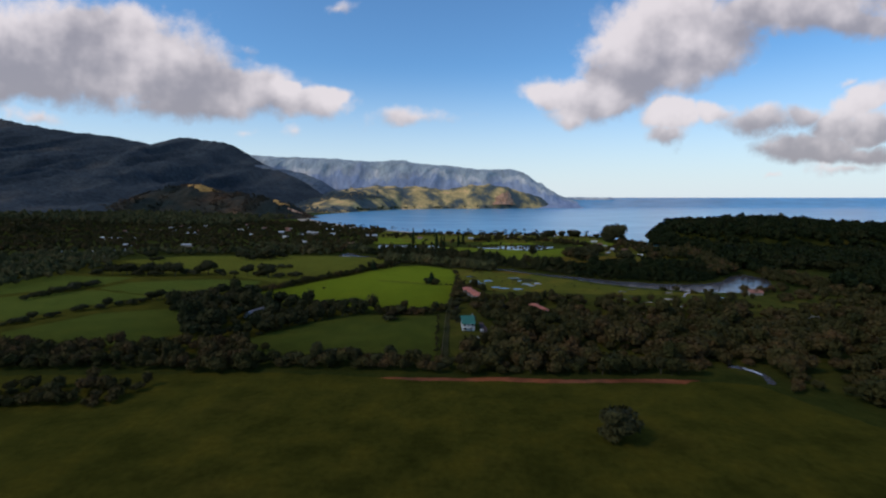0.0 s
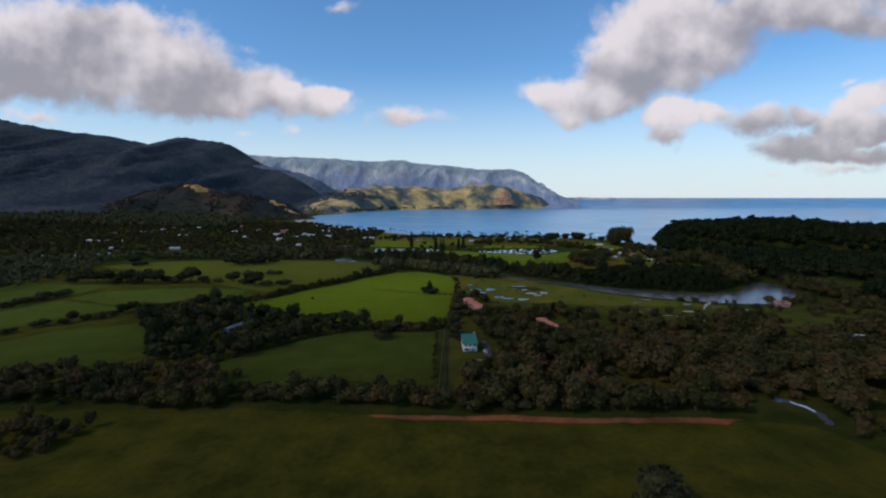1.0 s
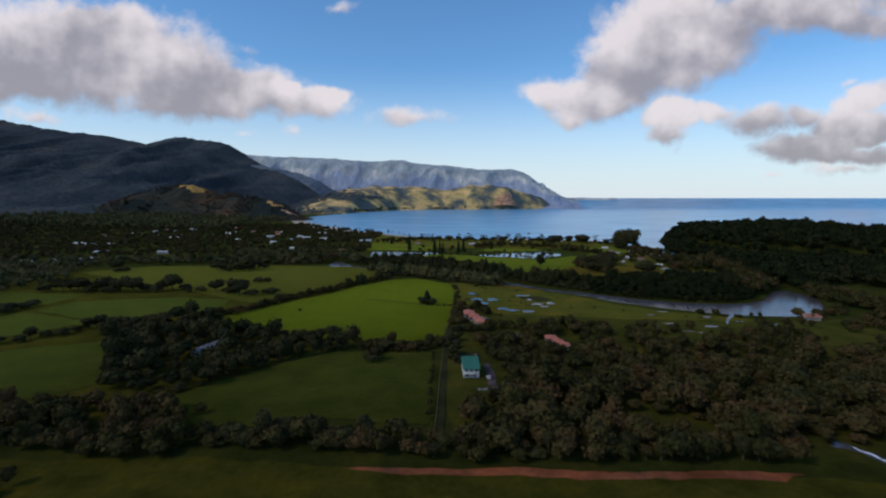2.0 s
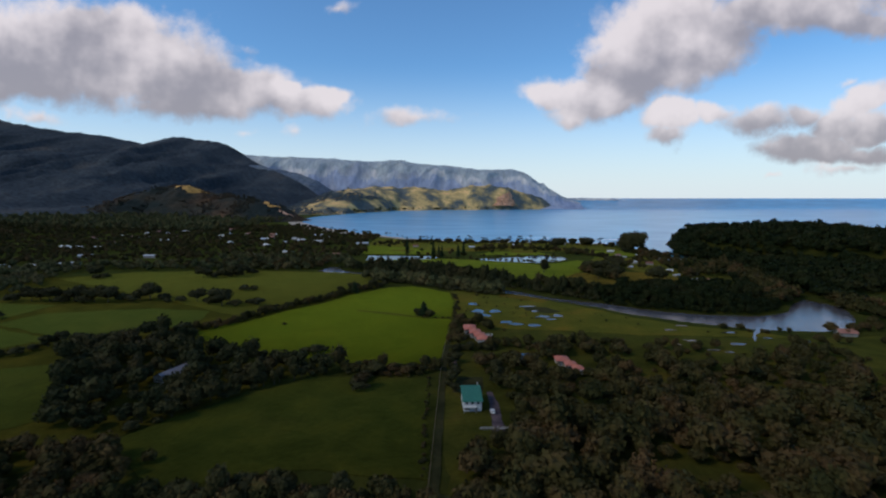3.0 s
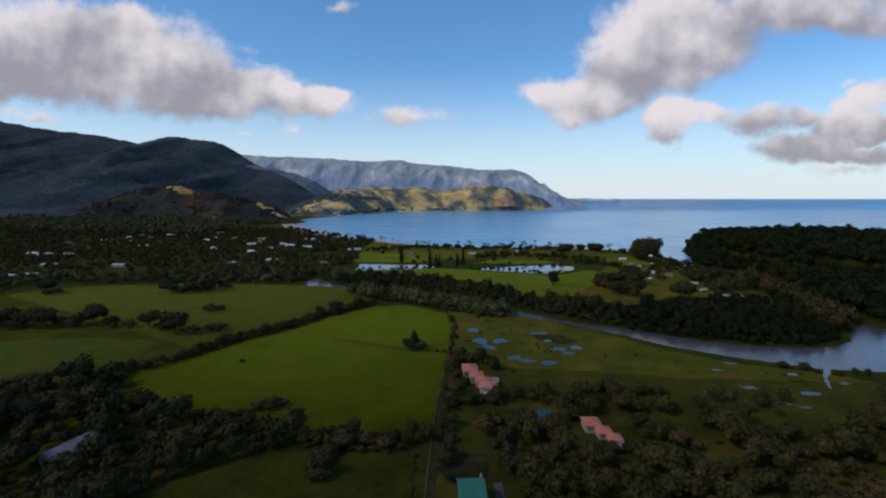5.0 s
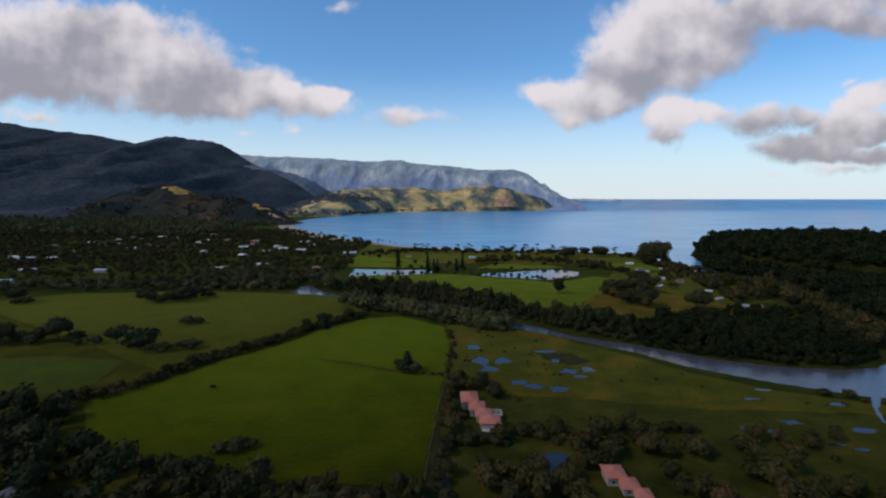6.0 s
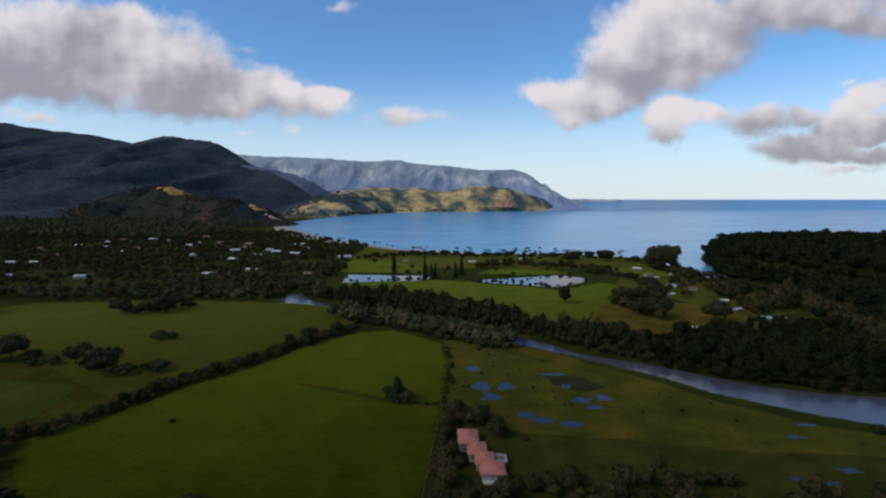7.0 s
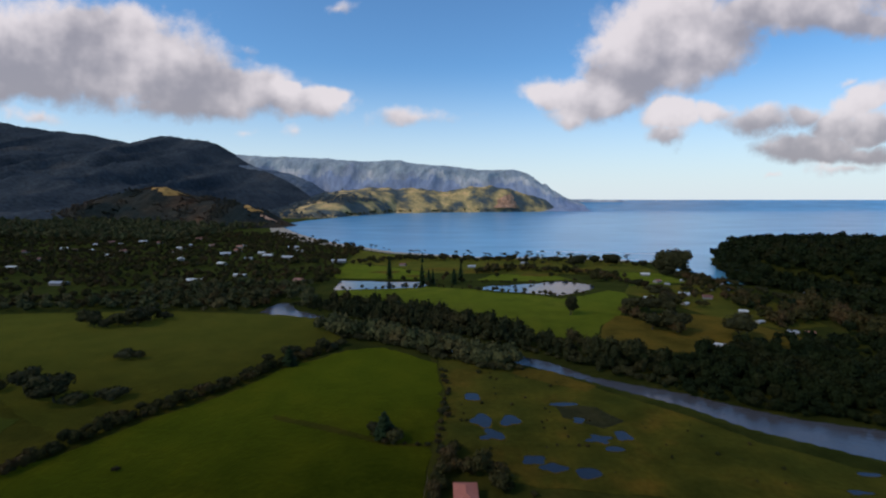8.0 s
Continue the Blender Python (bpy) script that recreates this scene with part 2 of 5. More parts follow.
M_SCRUB = material("scrub_leaves", [(0.35, (0.0283, 0.0291, 0.0092)), (0.5, (0.0487, 0.0403, 0.0131)), (0.68, (0.0814, 0.0477, 0.0201))], LEAFY, 0.05, 0.8, 0.8, 0.5, 0, 0.04, 0, 0.2, depth=0.8)
M_BARK = material("bark", [(0.3, (0.0468, 0.0338, 0.0234)), (0.7, (0.0780, 0.0598, 0.0416))], HARD, 0.4, 3.0, 0.9, 0.5, depth=0.05)
# Forest green lifted and blued: distance haze painted into the colour.
M_SLOPE = material("hazed_forest_slope", [(0.34, (0.0290, 0.0355, 0.0405)), (0.58, (0.0485, 0.0555, 0.0595)), (0.80, (0.0930, 0.0795, 0.0675))], HARD, 0.003, 0.05, 0.95, 0.6, 0, 0.05, depth=8)
M_KNOLL = material("sunburnt_knoll", [(0.40, (0.0176, 0.0232, 0.0200)), (0.54, (0.0384, 0.0344, 0.0240)), (0.65, (0.0704, 0.0448, 0.0264)), (0.76, (0.1520, 0.0800, 0.0400))], HARD, 0.006, 0.05, 0.95, 0.6, 0, 0.05, depth=6)
# The spur's forest colour carries the blue-grey haze of distance.
M_RIDGE = material("hazed_ridge", [(0.36, (0.0864, 0.1080, 0.1380)), (0.55, (0.1296, 0.1512, 0.1776)), (0.75, (0.1920, 0.1944, 0.1800))], HARD, 0.004, 0.04, 0.95, 0.5, 0, 0.05, depth=8)
# Dry straw, made far brighter to show the sun falling on it.
M_STRAW = material("sun_lifted_straw", [(0.35, (0.3375, 0.1869, 0.0525)), (0.65, (0.5737, 0.3087, 0.0900))], HARD, 0.01, 0.05, 0.95, 0.4, 0, 0.05, depth=3)
# Talus and plateau woods, paled and blued by painted distance haze.
M_TALUS = material("hazed_talus", [(0.36, (0.2535, 0.2937, 0.3965)), (0.55, (0.3315, 0.3625, 0.4453)), (0.75, (0.4290, 0.4312, 0.4758))], SOFT, 0.006, 0.03, 0.95, 0.35, 0, 0.05, stretch=(1, 0.4, 0.4), depth=6)
M_PLATEAU = material("hazed_plateau", [(0.36, (0.2829, 0.3149, 0.3366)), (0.55, (0.3726, 0.3953, 0.3894)), (0.75, (0.4830, 0.4757, 0.4356))], SOFT, 0.006, 0.03, 0.95, 0.35, 0, 0.05, stretch=(1, 0.4, 0.6), depth=6)
# Leaves on the headland: haze and the vale's cloud shade in one colour.
M_VALE = material("hazed_shade_leaves", [(0.36, (0.0936, 0.1188, 0.1416)), (0.55, (0.1344, 0.1548, 0.1596)), (0.75, (0.1800, 0.1776, 0.1476))], LEAFY, 0.006, 0.3, 0.9, 0.3, 0, 0.03, 0, 0.2, depth=0.8)
# Cliff rock with blue-grey haze mixed into its colour.
M_CLIFF = material("hazed_cliff", [(0.40, (0.3000, 0.3200, 0.3650)), (0.52, (0.4400, 0.4420, 0.4450)), (0.64, (0.6500, 0.5900, 0.5300))], SOFT, 0.006, 0.03, 0.95, 0.35, 0, 0.05, stretch=(1, 0.4, 0.3), depth=6)
# Sunlight lifts the golden stops; the dark stop holds tree and shadow patches.
M_HILL = material("grassy_hill_sun_shade", [(0.42, (0.1045, 0.1185, 0.1100)), (0.50, (0.3080, 0.2318, 0.1150)), (0.58, (0.6490, 0.4274, 0.1650)), (0.66, (0.8140, 0.4995, 0.2050)), (0.78, (0.6160, 0.3141, 0.1750))], SOFT, 0.0068, 0.03, 0.95, 0.5, 0, 0.05, depth=6)
M_ROCK = material("red_rock", [(0.35, (0.3900, 0.2000, 0.1100)), (0.65, (0.6600, 0.3500, 0.2050))], HARD, 0.02, 0.06, 0.95, 0.8, 0, 0.1, depth=6)
M_WHITE = material("white_paint", [(0.3, (0.5304, 0.5092, 0.4536)), (0.7, (0.6084, 0.5852, 0.5328))], SOFT, 0.3, 3, 0.6, 0.1, depth=0.02)
M_GREEN_ROOF = material("green_metal_roof", [(0.3, (0.0270, 0.1250, 0.0760)), (0.7, (0.0360, 0.1600, 0.0980))], SOFT, 0.2, 2.0, 0.45, 0.1, 0.0, 0.4, depth=0.02)
M_PINK_ROOF = material("pink_tile_roof", [(0.3, (0.4017, 0.1176, 0.0731)), (0.7, (0.4889, 0.1588, 0.0990))], SOFT, 0.2, 3.0, 0.75, 0.3, depth=0.04)
M_DULL_ROOF = material("dull_metal_roof", [(0.3, (0.150, 0.135, 0.140)), (0.7, (0.210, 0.190, 0.190))], SOFT, 0.3, 2.0, 0.7, 0.2, depth=0.03)
M_GREY_ROOF = material("pale_metal_roof", [(0.3, (0.46, 0.45, 0.44)), (0.7, (0.64, 0.62, 0.59))], SOFT, 0.2, 2.0, 0.5, 0.1, 0, 0.4, 0.35, depth=0.02)
M_RED_ROOF = material("brown_red_roof", [(0.3, (0.2210, 0.0975, 0.0715)), (0.7, (0.3510, 0.1560, 0.1105))], SOFT, 0.2, 2.0, 0.7, 0.1, 0, 0.3, 0.3, depth=0.02)
M_WALL = material("cream_wall", [(0.3, (0.2808, 0.2457, 0.2048)), (0.7, (0.3510, 0.3217, 0.2750))], SOFT, 0.3, 3, 0.8, 0.1, depth=0.02)
M_TIMBER = material("dark_timber", [(0.3, (0.1300, 0.0845, 0.0585)), (0.7, (0.2080, 0.1430, 0.1040))], HARD, 0.6, 5, 0.8, 0.2, depth=0.02)
M_PANE = material("window_glass", [(0.3, (0.012, 0.016, 0.02)), (0.7, (0.02, 0.026, 0.03))], SOFT, 0.4, 3, 0.08, 0.0, 0, 0.6)


def water_material(name, colour, ripple, scale, rough, shine=0.5):
    m = bpy.data.materials.new(name)
    m.use_nodes = True
    nt = m.node_tree
    b = nt.nodes["Principled BSDF"]
    tint = ramp(nt, noise_of(nt, 0.004, 4, (1, 2.2, 1)), [(0.3, colour), (0.7, tuple(c * 1.35 for c in colour))])
    nt.links.new(tint, b.inputs["Base Color"])
    b.inputs["Roughness"].default_value, b.inputs["IOR"].default_value, b.inputs["Specular IOR Level"].default_value = rough, 1.333, shine
    bn = nt.nodes.new("ShaderNodeBump")
    bn.inputs["Strength"].default_value, bn.inputs["Distance"].default_value = ripple, 0.25
    level = nt.nodes.new("ShaderNodeCombineXYZ")  # water lies level
    level.inputs[2].default_value = 1.0
    nt.links.new(level.outputs[0], bn.inputs["Normal"])
    nt.links.new(noise_of(nt, scale, 4, (1, 1.6, 1)), bn.inputs["Height"])
    nt.links.new(bn.outputs[0], b.inputs["Normal"])
    return m


M_SEA = water_material("sea_water", (0.112, 0.330, 0.500), 0.55, 0.12, 0.24)
M_RIVER = water_material("river_water", (0.062, 0.058, 0.060), 0.55, 0.35, 0.17, 1.0)
M_POND = water_material("pond_water", (0.026, 0.040, 0.052), 0.08, 0.4, 0.07)
M_PADDY = water_material("paddy_water", (0.014, 0.016, 0.021), 0.06, 0.6, 0.12, 0.6)
M_FOAM = material("surf_foam", [(0.3, (0.62, 0.64, 0.66)), (0.7, (0.75, 0.77, 0.78))], HARD, 0.05, 0.4, 0.8, 0.1)


# ---------------------------------------------------------------- mesh tools
def mesh_of(name, V, T, smooth=False):
    """A triangle mesh from arrays."""
    V, T = np.asarray(V, "f4"), np.asarray(T, "i4")
    me = bpy.data.meshes.new(name)
    me.vertices.add(len(V))
    me.vertices.foreach_set("co", V.ravel())
    me.loops.add(T.size)
    me.loops.foreach_set("vertex_index", T.ravel())
    me.polygons.add(len(T))
    me.polygons.foreach_set("loop_start", np.arange(0, T.size, 3, dtype="i4"))
    me.polygons.foreach_set("use_smooth", np.full(len(T), smooth))
    me.update(calc_edges=True)
    return me


def put(name, me, mat_, parent=None, label=""):
    ob = new(name, me)
    if mat_ and not me.materials:
        me.materials.append(mat_)
    if parent:
        ob.parent = parent
    if label:
        ob["label"] = label
    return ob


def part(name, bm, mat_, parent=None, label=""):
    """Links a bmesh as one mesh object under a thing or a part."""
    me = bpy.data.meshes.new(name)
    bm.to_mesh(me)
    bm.free()
    return put(name, me, mat_, parent, label)


def thing(name, label, category, m=None, group="", kind=""):
    ob = new(name)
    ob.empty_display_size = 0.5
    if m:
        ob.matrix_basis = m
    return tagged(ob, label, category, group, kind)


def grid_mesh(name, X, Y, Z, smooth=True):
    r, c = X.shape
    i = np.arange(r * c).reshape(r, c)
    a, b, d, e = i[:-1, :-1].ravel(), i[:-1, 1:].ravel(), i[1:, 1:].ravel(), i[1:, :-1].ravel()
    T = np.concatenate([np.stack([a, b, d], 1), np.stack([a, d, e], 1)])
    return mesh_of(name, np.stack([X.ravel(), Y.ravel(), Z.ravel()], 1), T, smooth)


def signed(poly, X, Y):
    """Distance to a closed outline, negative inside."""
    P = np.asarray(poly, float)
    best = np.full(X.shape, 1e12)
    inside = np.zeros(X.shape, bool)
    for (ax, ay), (bx, by) in zip(P, np.roll(P, -1, 0)):
        ex, ey = bx - ax, by - ay
        h = np.clip(((X - ax) * ex + (Y - ay) * ey) / (ex * ex + ey * ey + 1e-9), 0, 1)
        best = np.minimum(best, (X - ax - h * ex) ** 2 + (Y - ay - h * ey) ** 2)
        cross = (ay > Y) != (by > Y)
        inside ^= cross & (X < ex * (Y - ay) / (by - ay + 1e-12) + ax)
    return np.where(inside, -1, 1) * np.sqrt(best)


def ease(a, b, x):
    t = np.clip((x - a) / (b - a), 0, 1)
    return t * t * (3 - 2 * t)


def wobble(X, Y, scale, seed=0.0, octaves=4):
    """Smooth value noise from summed waves at turned directions, about -1 to 1."""
    rng = np.random.default_rng(int(seed * 10) + 7)
    out = np.zeros(np.shape(X))
    amp, f = 0.5, 2 * np.pi / scale
    for _ in range(octaves):
        for _ in range(3):
            a, p = rng.uniform(0, 2 * np.pi), rng.uniform(0, 2 * np.pi)
            out += amp * 0.6 * np.sin(f * rng.uniform(0.7, 1.3) * (X * np.cos(a) + Y * np.sin(a)) + p)
        amp, f = amp * 0.55, f * 2.1
    return out


# ---------------------------------------------------------------- land and water
SEA = [(-660, 2300), (-594, 2153), (-430, 1800), (-276, 1523), (-81, 1278), (84, 1192), (239, 1184), (374, 1125), (372, 1000), (388, 905),
       (412, 915), (444, 1050), (506, 1184), (620, 1290), (900, 1380), (1600, 1500), (5200, 1800), (5200, 5400), (1150, 5400),
       (1060, 4620), (960, 4400), (537, 4180), (100, 4080), (-335, 3900), (-542, 3300), (-650, 2700)]
RIVER = [(-164, 756), (-110, 724), (-50, 676), (20, 634), (70, 604), (96, 582), (124, 556), (143, 540), (162, 514), (196, 488), (240, 464),
         (285, 460), (318, 474), (340, 500), (362, 540), (352, 575), (330, 560), (312, 540), (300, 524), (278, 512), (255, 508), (222, 514), (192, 526), (168, 544), (152, 558), (130, 570), (108, 584), (86, 612), (36, 648), (-40, 692),
         (-100, 742), (-128, 764), (-148, 800), (-160, 800)]
POND = [(-124, 942), (-60, 932), (-14, 932), (-4, 912), (-8, 890), (-60, 879), (-118, 873)]
POND_EAST = [(64, 896), (80, 902), (140, 920), (170, 944), (207, 905), (202, 884), (174, 856), (146, 838), (122, 850), (78, 866), (62, 876)]


BLUFF = [(418, 890), (446, 1040), (510, 1180), (630, 1275), (1300, 1390), (2600, 1450), (2600, 500), (1100, 620), (700, 720), (520, 790)]


def land(X, Y):
    """Height of the ground."""
    z = 15 * np.exp(-(((X - 660) / 150) ** 2 + ((Y - 1000) / 170) ** 2)) * ease(700, 850, Y)
    z = z + 21 * ease(-4, -30, signed(BLUFF, X, Y)) * (0.35 + 0.65 * ease(1250, 620, X))
    z = z + 14 * ease(-700, -1500, X) * ease(500, 1500, Y)
    far = np.minimum.reduce([signed(w, X, Y) for w in (SEA, RIVER, POND, POND_EAST)])
    z = z * ease(2, 16, far)
    return z - 4.5 * ease(3, -13, far) + 0.07 * wobble(X, Y, 70, 1) * ease(4, 30, far)


xs = np.concatenate([np.linspace(-6000, -1200, 24), np.linspace(-1100, -480, 32), np.arange(-460, 560, 5.0), np.linspace(575, 1300, 36), np.linspace(1400, 6000, 22)])
ys = np.concatenate([np.linspace(-900, 60, 14), np.arange(80, 660, 6.0), np.arange(660, 1320, 7.0), np.linspace(1335, 2400, 50), np.linspace(2450, 5000, 40)])
GX, GY = np.meshgrid(xs, ys)
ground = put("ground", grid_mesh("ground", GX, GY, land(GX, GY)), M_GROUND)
tagged(ground, "flat dark green river plain with low wooded hill", "ground", kind="structure")


def height(x, y):
    return float(land(np.array([[float(x)]]), np.array([[float(y)]]))[0, 0])


# the sea climbs to the eye's level far out, where the true horizon would lie beyond the drawn distance
sx, sy = np.linspace(-1500, 5600, 60), np.concatenate([np.linspace(880, 4300, 50), np.linspace(4330, 4985, 40)])
WX, WY = np.meshgrid(sx, sy)
sea = put("sea", grid_mesh("sea", WX, WY, -0.8 + 98 * ease(4450, 5200, WY) * 1.17), M_SEA)
tagged(sea, "calm blue bay water under a bright sky", "sea", kind="structure")


def outline_sheet(name, poly, z, mat_, thick=0.0, label="", category="", edge=12.0, rough=0.0, seed=1):
    """A flat sheet with a slightly uneven outline."""
    rng = np.random.default_rng(seed)
    pts = []
    for (ax, ay), (bx, by) in zip(poly, list(poly[1:]) + [poly[0]]):
        n = max(1, int(math.hypot(bx - ax, by - ay) / edge))
        for k in range(n):
            t = k / n
            pts.append((ax + (bx - ax) * t + rng.normal(0, rough), ay + (by - ay) * t + rng.normal(0, rough)))
    bm = bmesh.new()
    f = bm.faces.new([bm.verts.new((x, y, z)) for x, y in pts])
    f.normal_update()
    if f.normal.z < 0:
        f.normal_flip()
    if thick:
        out = bmesh.ops.extrude_face_region(bm, geom=[f])
        bmesh.ops.translate(bm, verts=[v for v in out["geom"] if isinstance(v, bmesh.types.BMVert)], vec=(0, 0, -thick))
        bmesh.ops.recalc_face_normals(bm, faces=bm.faces)
    bmesh.ops.triangulate(bm, faces=bm.faces)
    ob = part(name, bm, mat_)
    return tagged(ob, label, category, kind="structure")


outline_sheet("river", [(x, y) for x, y in RIVER], -0.79, M_RIVER, 0, "slow grey-blue river bending between wooded banks", "river", 30)
for outline in (POND, POND_EAST):
    outline_sheet("pond", outline, -0.78, M_POND, 0, "pale long pond on the lawn near the beach", "pond", 30)

# ---------------------------------------------------------------- fields
FIELD = 0.25


def pasture(poly, mat_, label, seed, name="pasture", lift=0.0):
    return outline_sheet(name, poly, FIELD + lift, mat_, 0.6 + lift, label, "field", 6.0, 0.7, seed)


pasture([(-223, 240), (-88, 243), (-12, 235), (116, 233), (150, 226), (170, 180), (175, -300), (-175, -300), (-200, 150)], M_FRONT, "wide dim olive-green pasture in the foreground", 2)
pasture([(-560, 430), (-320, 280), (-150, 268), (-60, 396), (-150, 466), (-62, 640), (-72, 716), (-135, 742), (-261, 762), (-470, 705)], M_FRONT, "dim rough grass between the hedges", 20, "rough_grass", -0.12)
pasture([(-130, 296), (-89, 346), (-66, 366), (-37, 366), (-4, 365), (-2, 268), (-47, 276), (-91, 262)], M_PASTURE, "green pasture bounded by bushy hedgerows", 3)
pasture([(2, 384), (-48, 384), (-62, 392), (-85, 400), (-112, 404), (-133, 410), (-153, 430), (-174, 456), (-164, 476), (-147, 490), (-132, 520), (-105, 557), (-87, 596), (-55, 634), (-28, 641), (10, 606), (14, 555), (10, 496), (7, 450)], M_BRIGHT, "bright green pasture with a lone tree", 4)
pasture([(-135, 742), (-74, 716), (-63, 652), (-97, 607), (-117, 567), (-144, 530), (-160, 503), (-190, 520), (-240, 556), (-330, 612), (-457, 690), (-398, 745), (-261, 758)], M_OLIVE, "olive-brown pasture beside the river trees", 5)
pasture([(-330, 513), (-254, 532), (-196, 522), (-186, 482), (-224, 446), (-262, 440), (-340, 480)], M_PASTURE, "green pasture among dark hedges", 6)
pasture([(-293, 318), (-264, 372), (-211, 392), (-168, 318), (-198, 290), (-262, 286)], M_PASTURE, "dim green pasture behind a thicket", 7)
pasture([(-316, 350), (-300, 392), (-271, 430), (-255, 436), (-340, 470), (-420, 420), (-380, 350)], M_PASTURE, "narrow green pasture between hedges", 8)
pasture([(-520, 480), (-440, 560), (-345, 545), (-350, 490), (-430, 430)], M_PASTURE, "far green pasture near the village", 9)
pasture([(10, 632), (40, 610), (88, 578), (118, 548), (140, 526), (158, 500), (192, 472), (238, 452), (246, 440), (140, 450), (40, 468), (15, 490), (16, 560)], M_MARSH, "marshy grass by the river with wet patches", 10, "marsh")
pasture([(-112, 868), (-60, 872), (-14, 884), (0, 888), (40, 878), (60, 866), (78, 852), (122, 836), (144, 816), (178, 838), (212, 866), (225, 850), (215, 790), (182, 742), (152, 704), (138, 672), (112, 650), (72, 686), (50, 720), (0, 752), (-46, 780), (-98, 800)], M_LAWN, "bright green mown lawn below the pond", 11, "lawn")
pasture([(-150, 1000), (-132, 955), (-60, 948), (-20, 945), (-10, 1000), (-60, 1060), (-145, 1110)], M_LAWN, "bright green lawn above the pond", 90, "lawn")
pasture([(60, 940), (130, 930), (190, 940), (170, 985), (90, 990)], M_LAWN, "bright green lawn above the pond", 91, "lawn")
pasture([(250, 900), (335, 920), (330, 1000), (270, 1010)], M_LAWN, "green lawn between the beach houses", 92, "lawn")
pasture([(-150, 1115), (-60, 1065), (-5, 1000), (60, 995), (200, 990), (265, 1015), (335, 1005), (338, 1120), (236, 1165), (80, 1170), (-92, 1240), (-160, 1320)], M_MARSH, "rough grass between lawn and beach", 93, "rough_grass", -0.05)
pasture([(225, 850), (250, 800), (262, 742), (300, 690), (345, 700), (365, 800), (350, 900), (250, 900)], M_MARSH, "rough olive grass round the beach houses", 94, "rough_grass", -0.1)
pasture([(138, 668), (152, 700), (176, 738), (204, 744), (232, 752), (262, 742), (288, 702), (300, 655), (262, 618), (205, 626), (168, 634)], M_TAN, "dry brown grass behind the river trees", 12, "dry_grass", 0.02)
pasture([(6, 252), (130, 250), (150, 258), (320, 262), (400, 380), (345, 448), (246, 440), (140, 450), (40, 468), (20, 560), (5, 640), (12, 560), (8, 470), (5, 400), (3, 330)], M_SCRUBLAND, "rough olive grass and bare earth between the scrub", 19, "rough_grass", -0.12)
pasture([(62, 598), (84, 590), (104, 566), (96, 558), (76, 572), (58, 586)], M_TAN, "rusty dry reeds by the river end", 95, "dry_grass", 0.03)
pasture([(74, 540), (96, 536), (104, 520), (92, 512), (76, 524)], M_LANE, "grey flattened reeds in the marsh", 96, "dry_grass", 0.02)
outline_sheet("ditch", [(10, 495.0), (-10, 496.2), (-40, 510.0), (-70, 523.0), (-71, 527.5), (-40, 515.5), (-10, 499.5), (10, 497.0)], FIELD + 0.03, M_OLIVE, 0.2, "shallow grassy ditch across the pasture", "ditch", 6, 0.25, 99)
outline_sheet("dirt_track", [(-34, 237), (-12, 236), (30, 236), (60, 233.5), (100, 234), (126, 232.5), (116, 229), (86, 229.8), (48, 229), (27, 231.6), (-10, 232.4), (-32, 236)], 0.31, M_DIRT, 0.3,
              "red dirt track along the hedge", "track", 5, 0.5, 13)
outline_sheet("farm_lane", [(-1, 250), (2, 250), (4.5, 330), (6.5, 400), (12, 470), (9.5, 470), (4, 400), (1.5, 330)], 0.3, M_LANE, 0.4, "narrow worn lane along the pasture fence", "lane", 6, 0.15, 14)
outline_sheet("house_yard", [(9, 346), (24, 344), (25, 366), (11, 368)], 0.16, M_LANE, 0.3, "bare brown yard behind the house", "yard", 4, 0.5, 15)
outline_sheet("driveway", [(24.5, 303), (29.5, 303), (30, 332), (28.5, 346), (25.5, 346), (25.5, 332)], 0.18, M_DRIVE, 0.3, "purplish gravel driveway beside the house", "driveway", 4, 0.25, 16)
outline_sheet("driveway", [(9, 372), (12, 372), (12.5, 400), (10, 402)], 0.18, M_DRIVE, 0.3, "short gravel drive behind the house", "driveway", 4, 0.25, 17)
BEACH = [(-655, 2340), (-600, 2160), (-436, 1806), (-282, 1529), (-86, 1284), (82, 1199), (240, 1191), (345, 1150), (338, 1136), (236, 1172), (80, 1178), (-92, 1262), (-316, 1492), (-495, 1765), (-632, 2120), (-685, 2330)]
outline_sheet("beach", BEACH, 0.12, M_SAND, 1.5, "curved pale sand beach along the bay", "beach", 20, 1.5, 18)
for k, (fx, fy, fw) in enumerate([(345, 1160, 22), (250, 1196, 40), (120, 1200, 50), (0, 1240, 40), (420, 1260, 60), (300, 1290, 80)]):
    a = [(fx + fw * math.cos(q) * (1 + 0.2 * math.sin(3 * q + k)), fy + 3.5 * math.sin(q) - 0.35 * fw * math.cos(q) * 0.4) for q in np.linspace(0, 2 * math.pi, 24, endpoint=False)]
    outline_sheet("surf", a, -0.70, M_FOAM, 0, "thin white surf line on the bay", "surf", 30, 0.8, 30 + k)


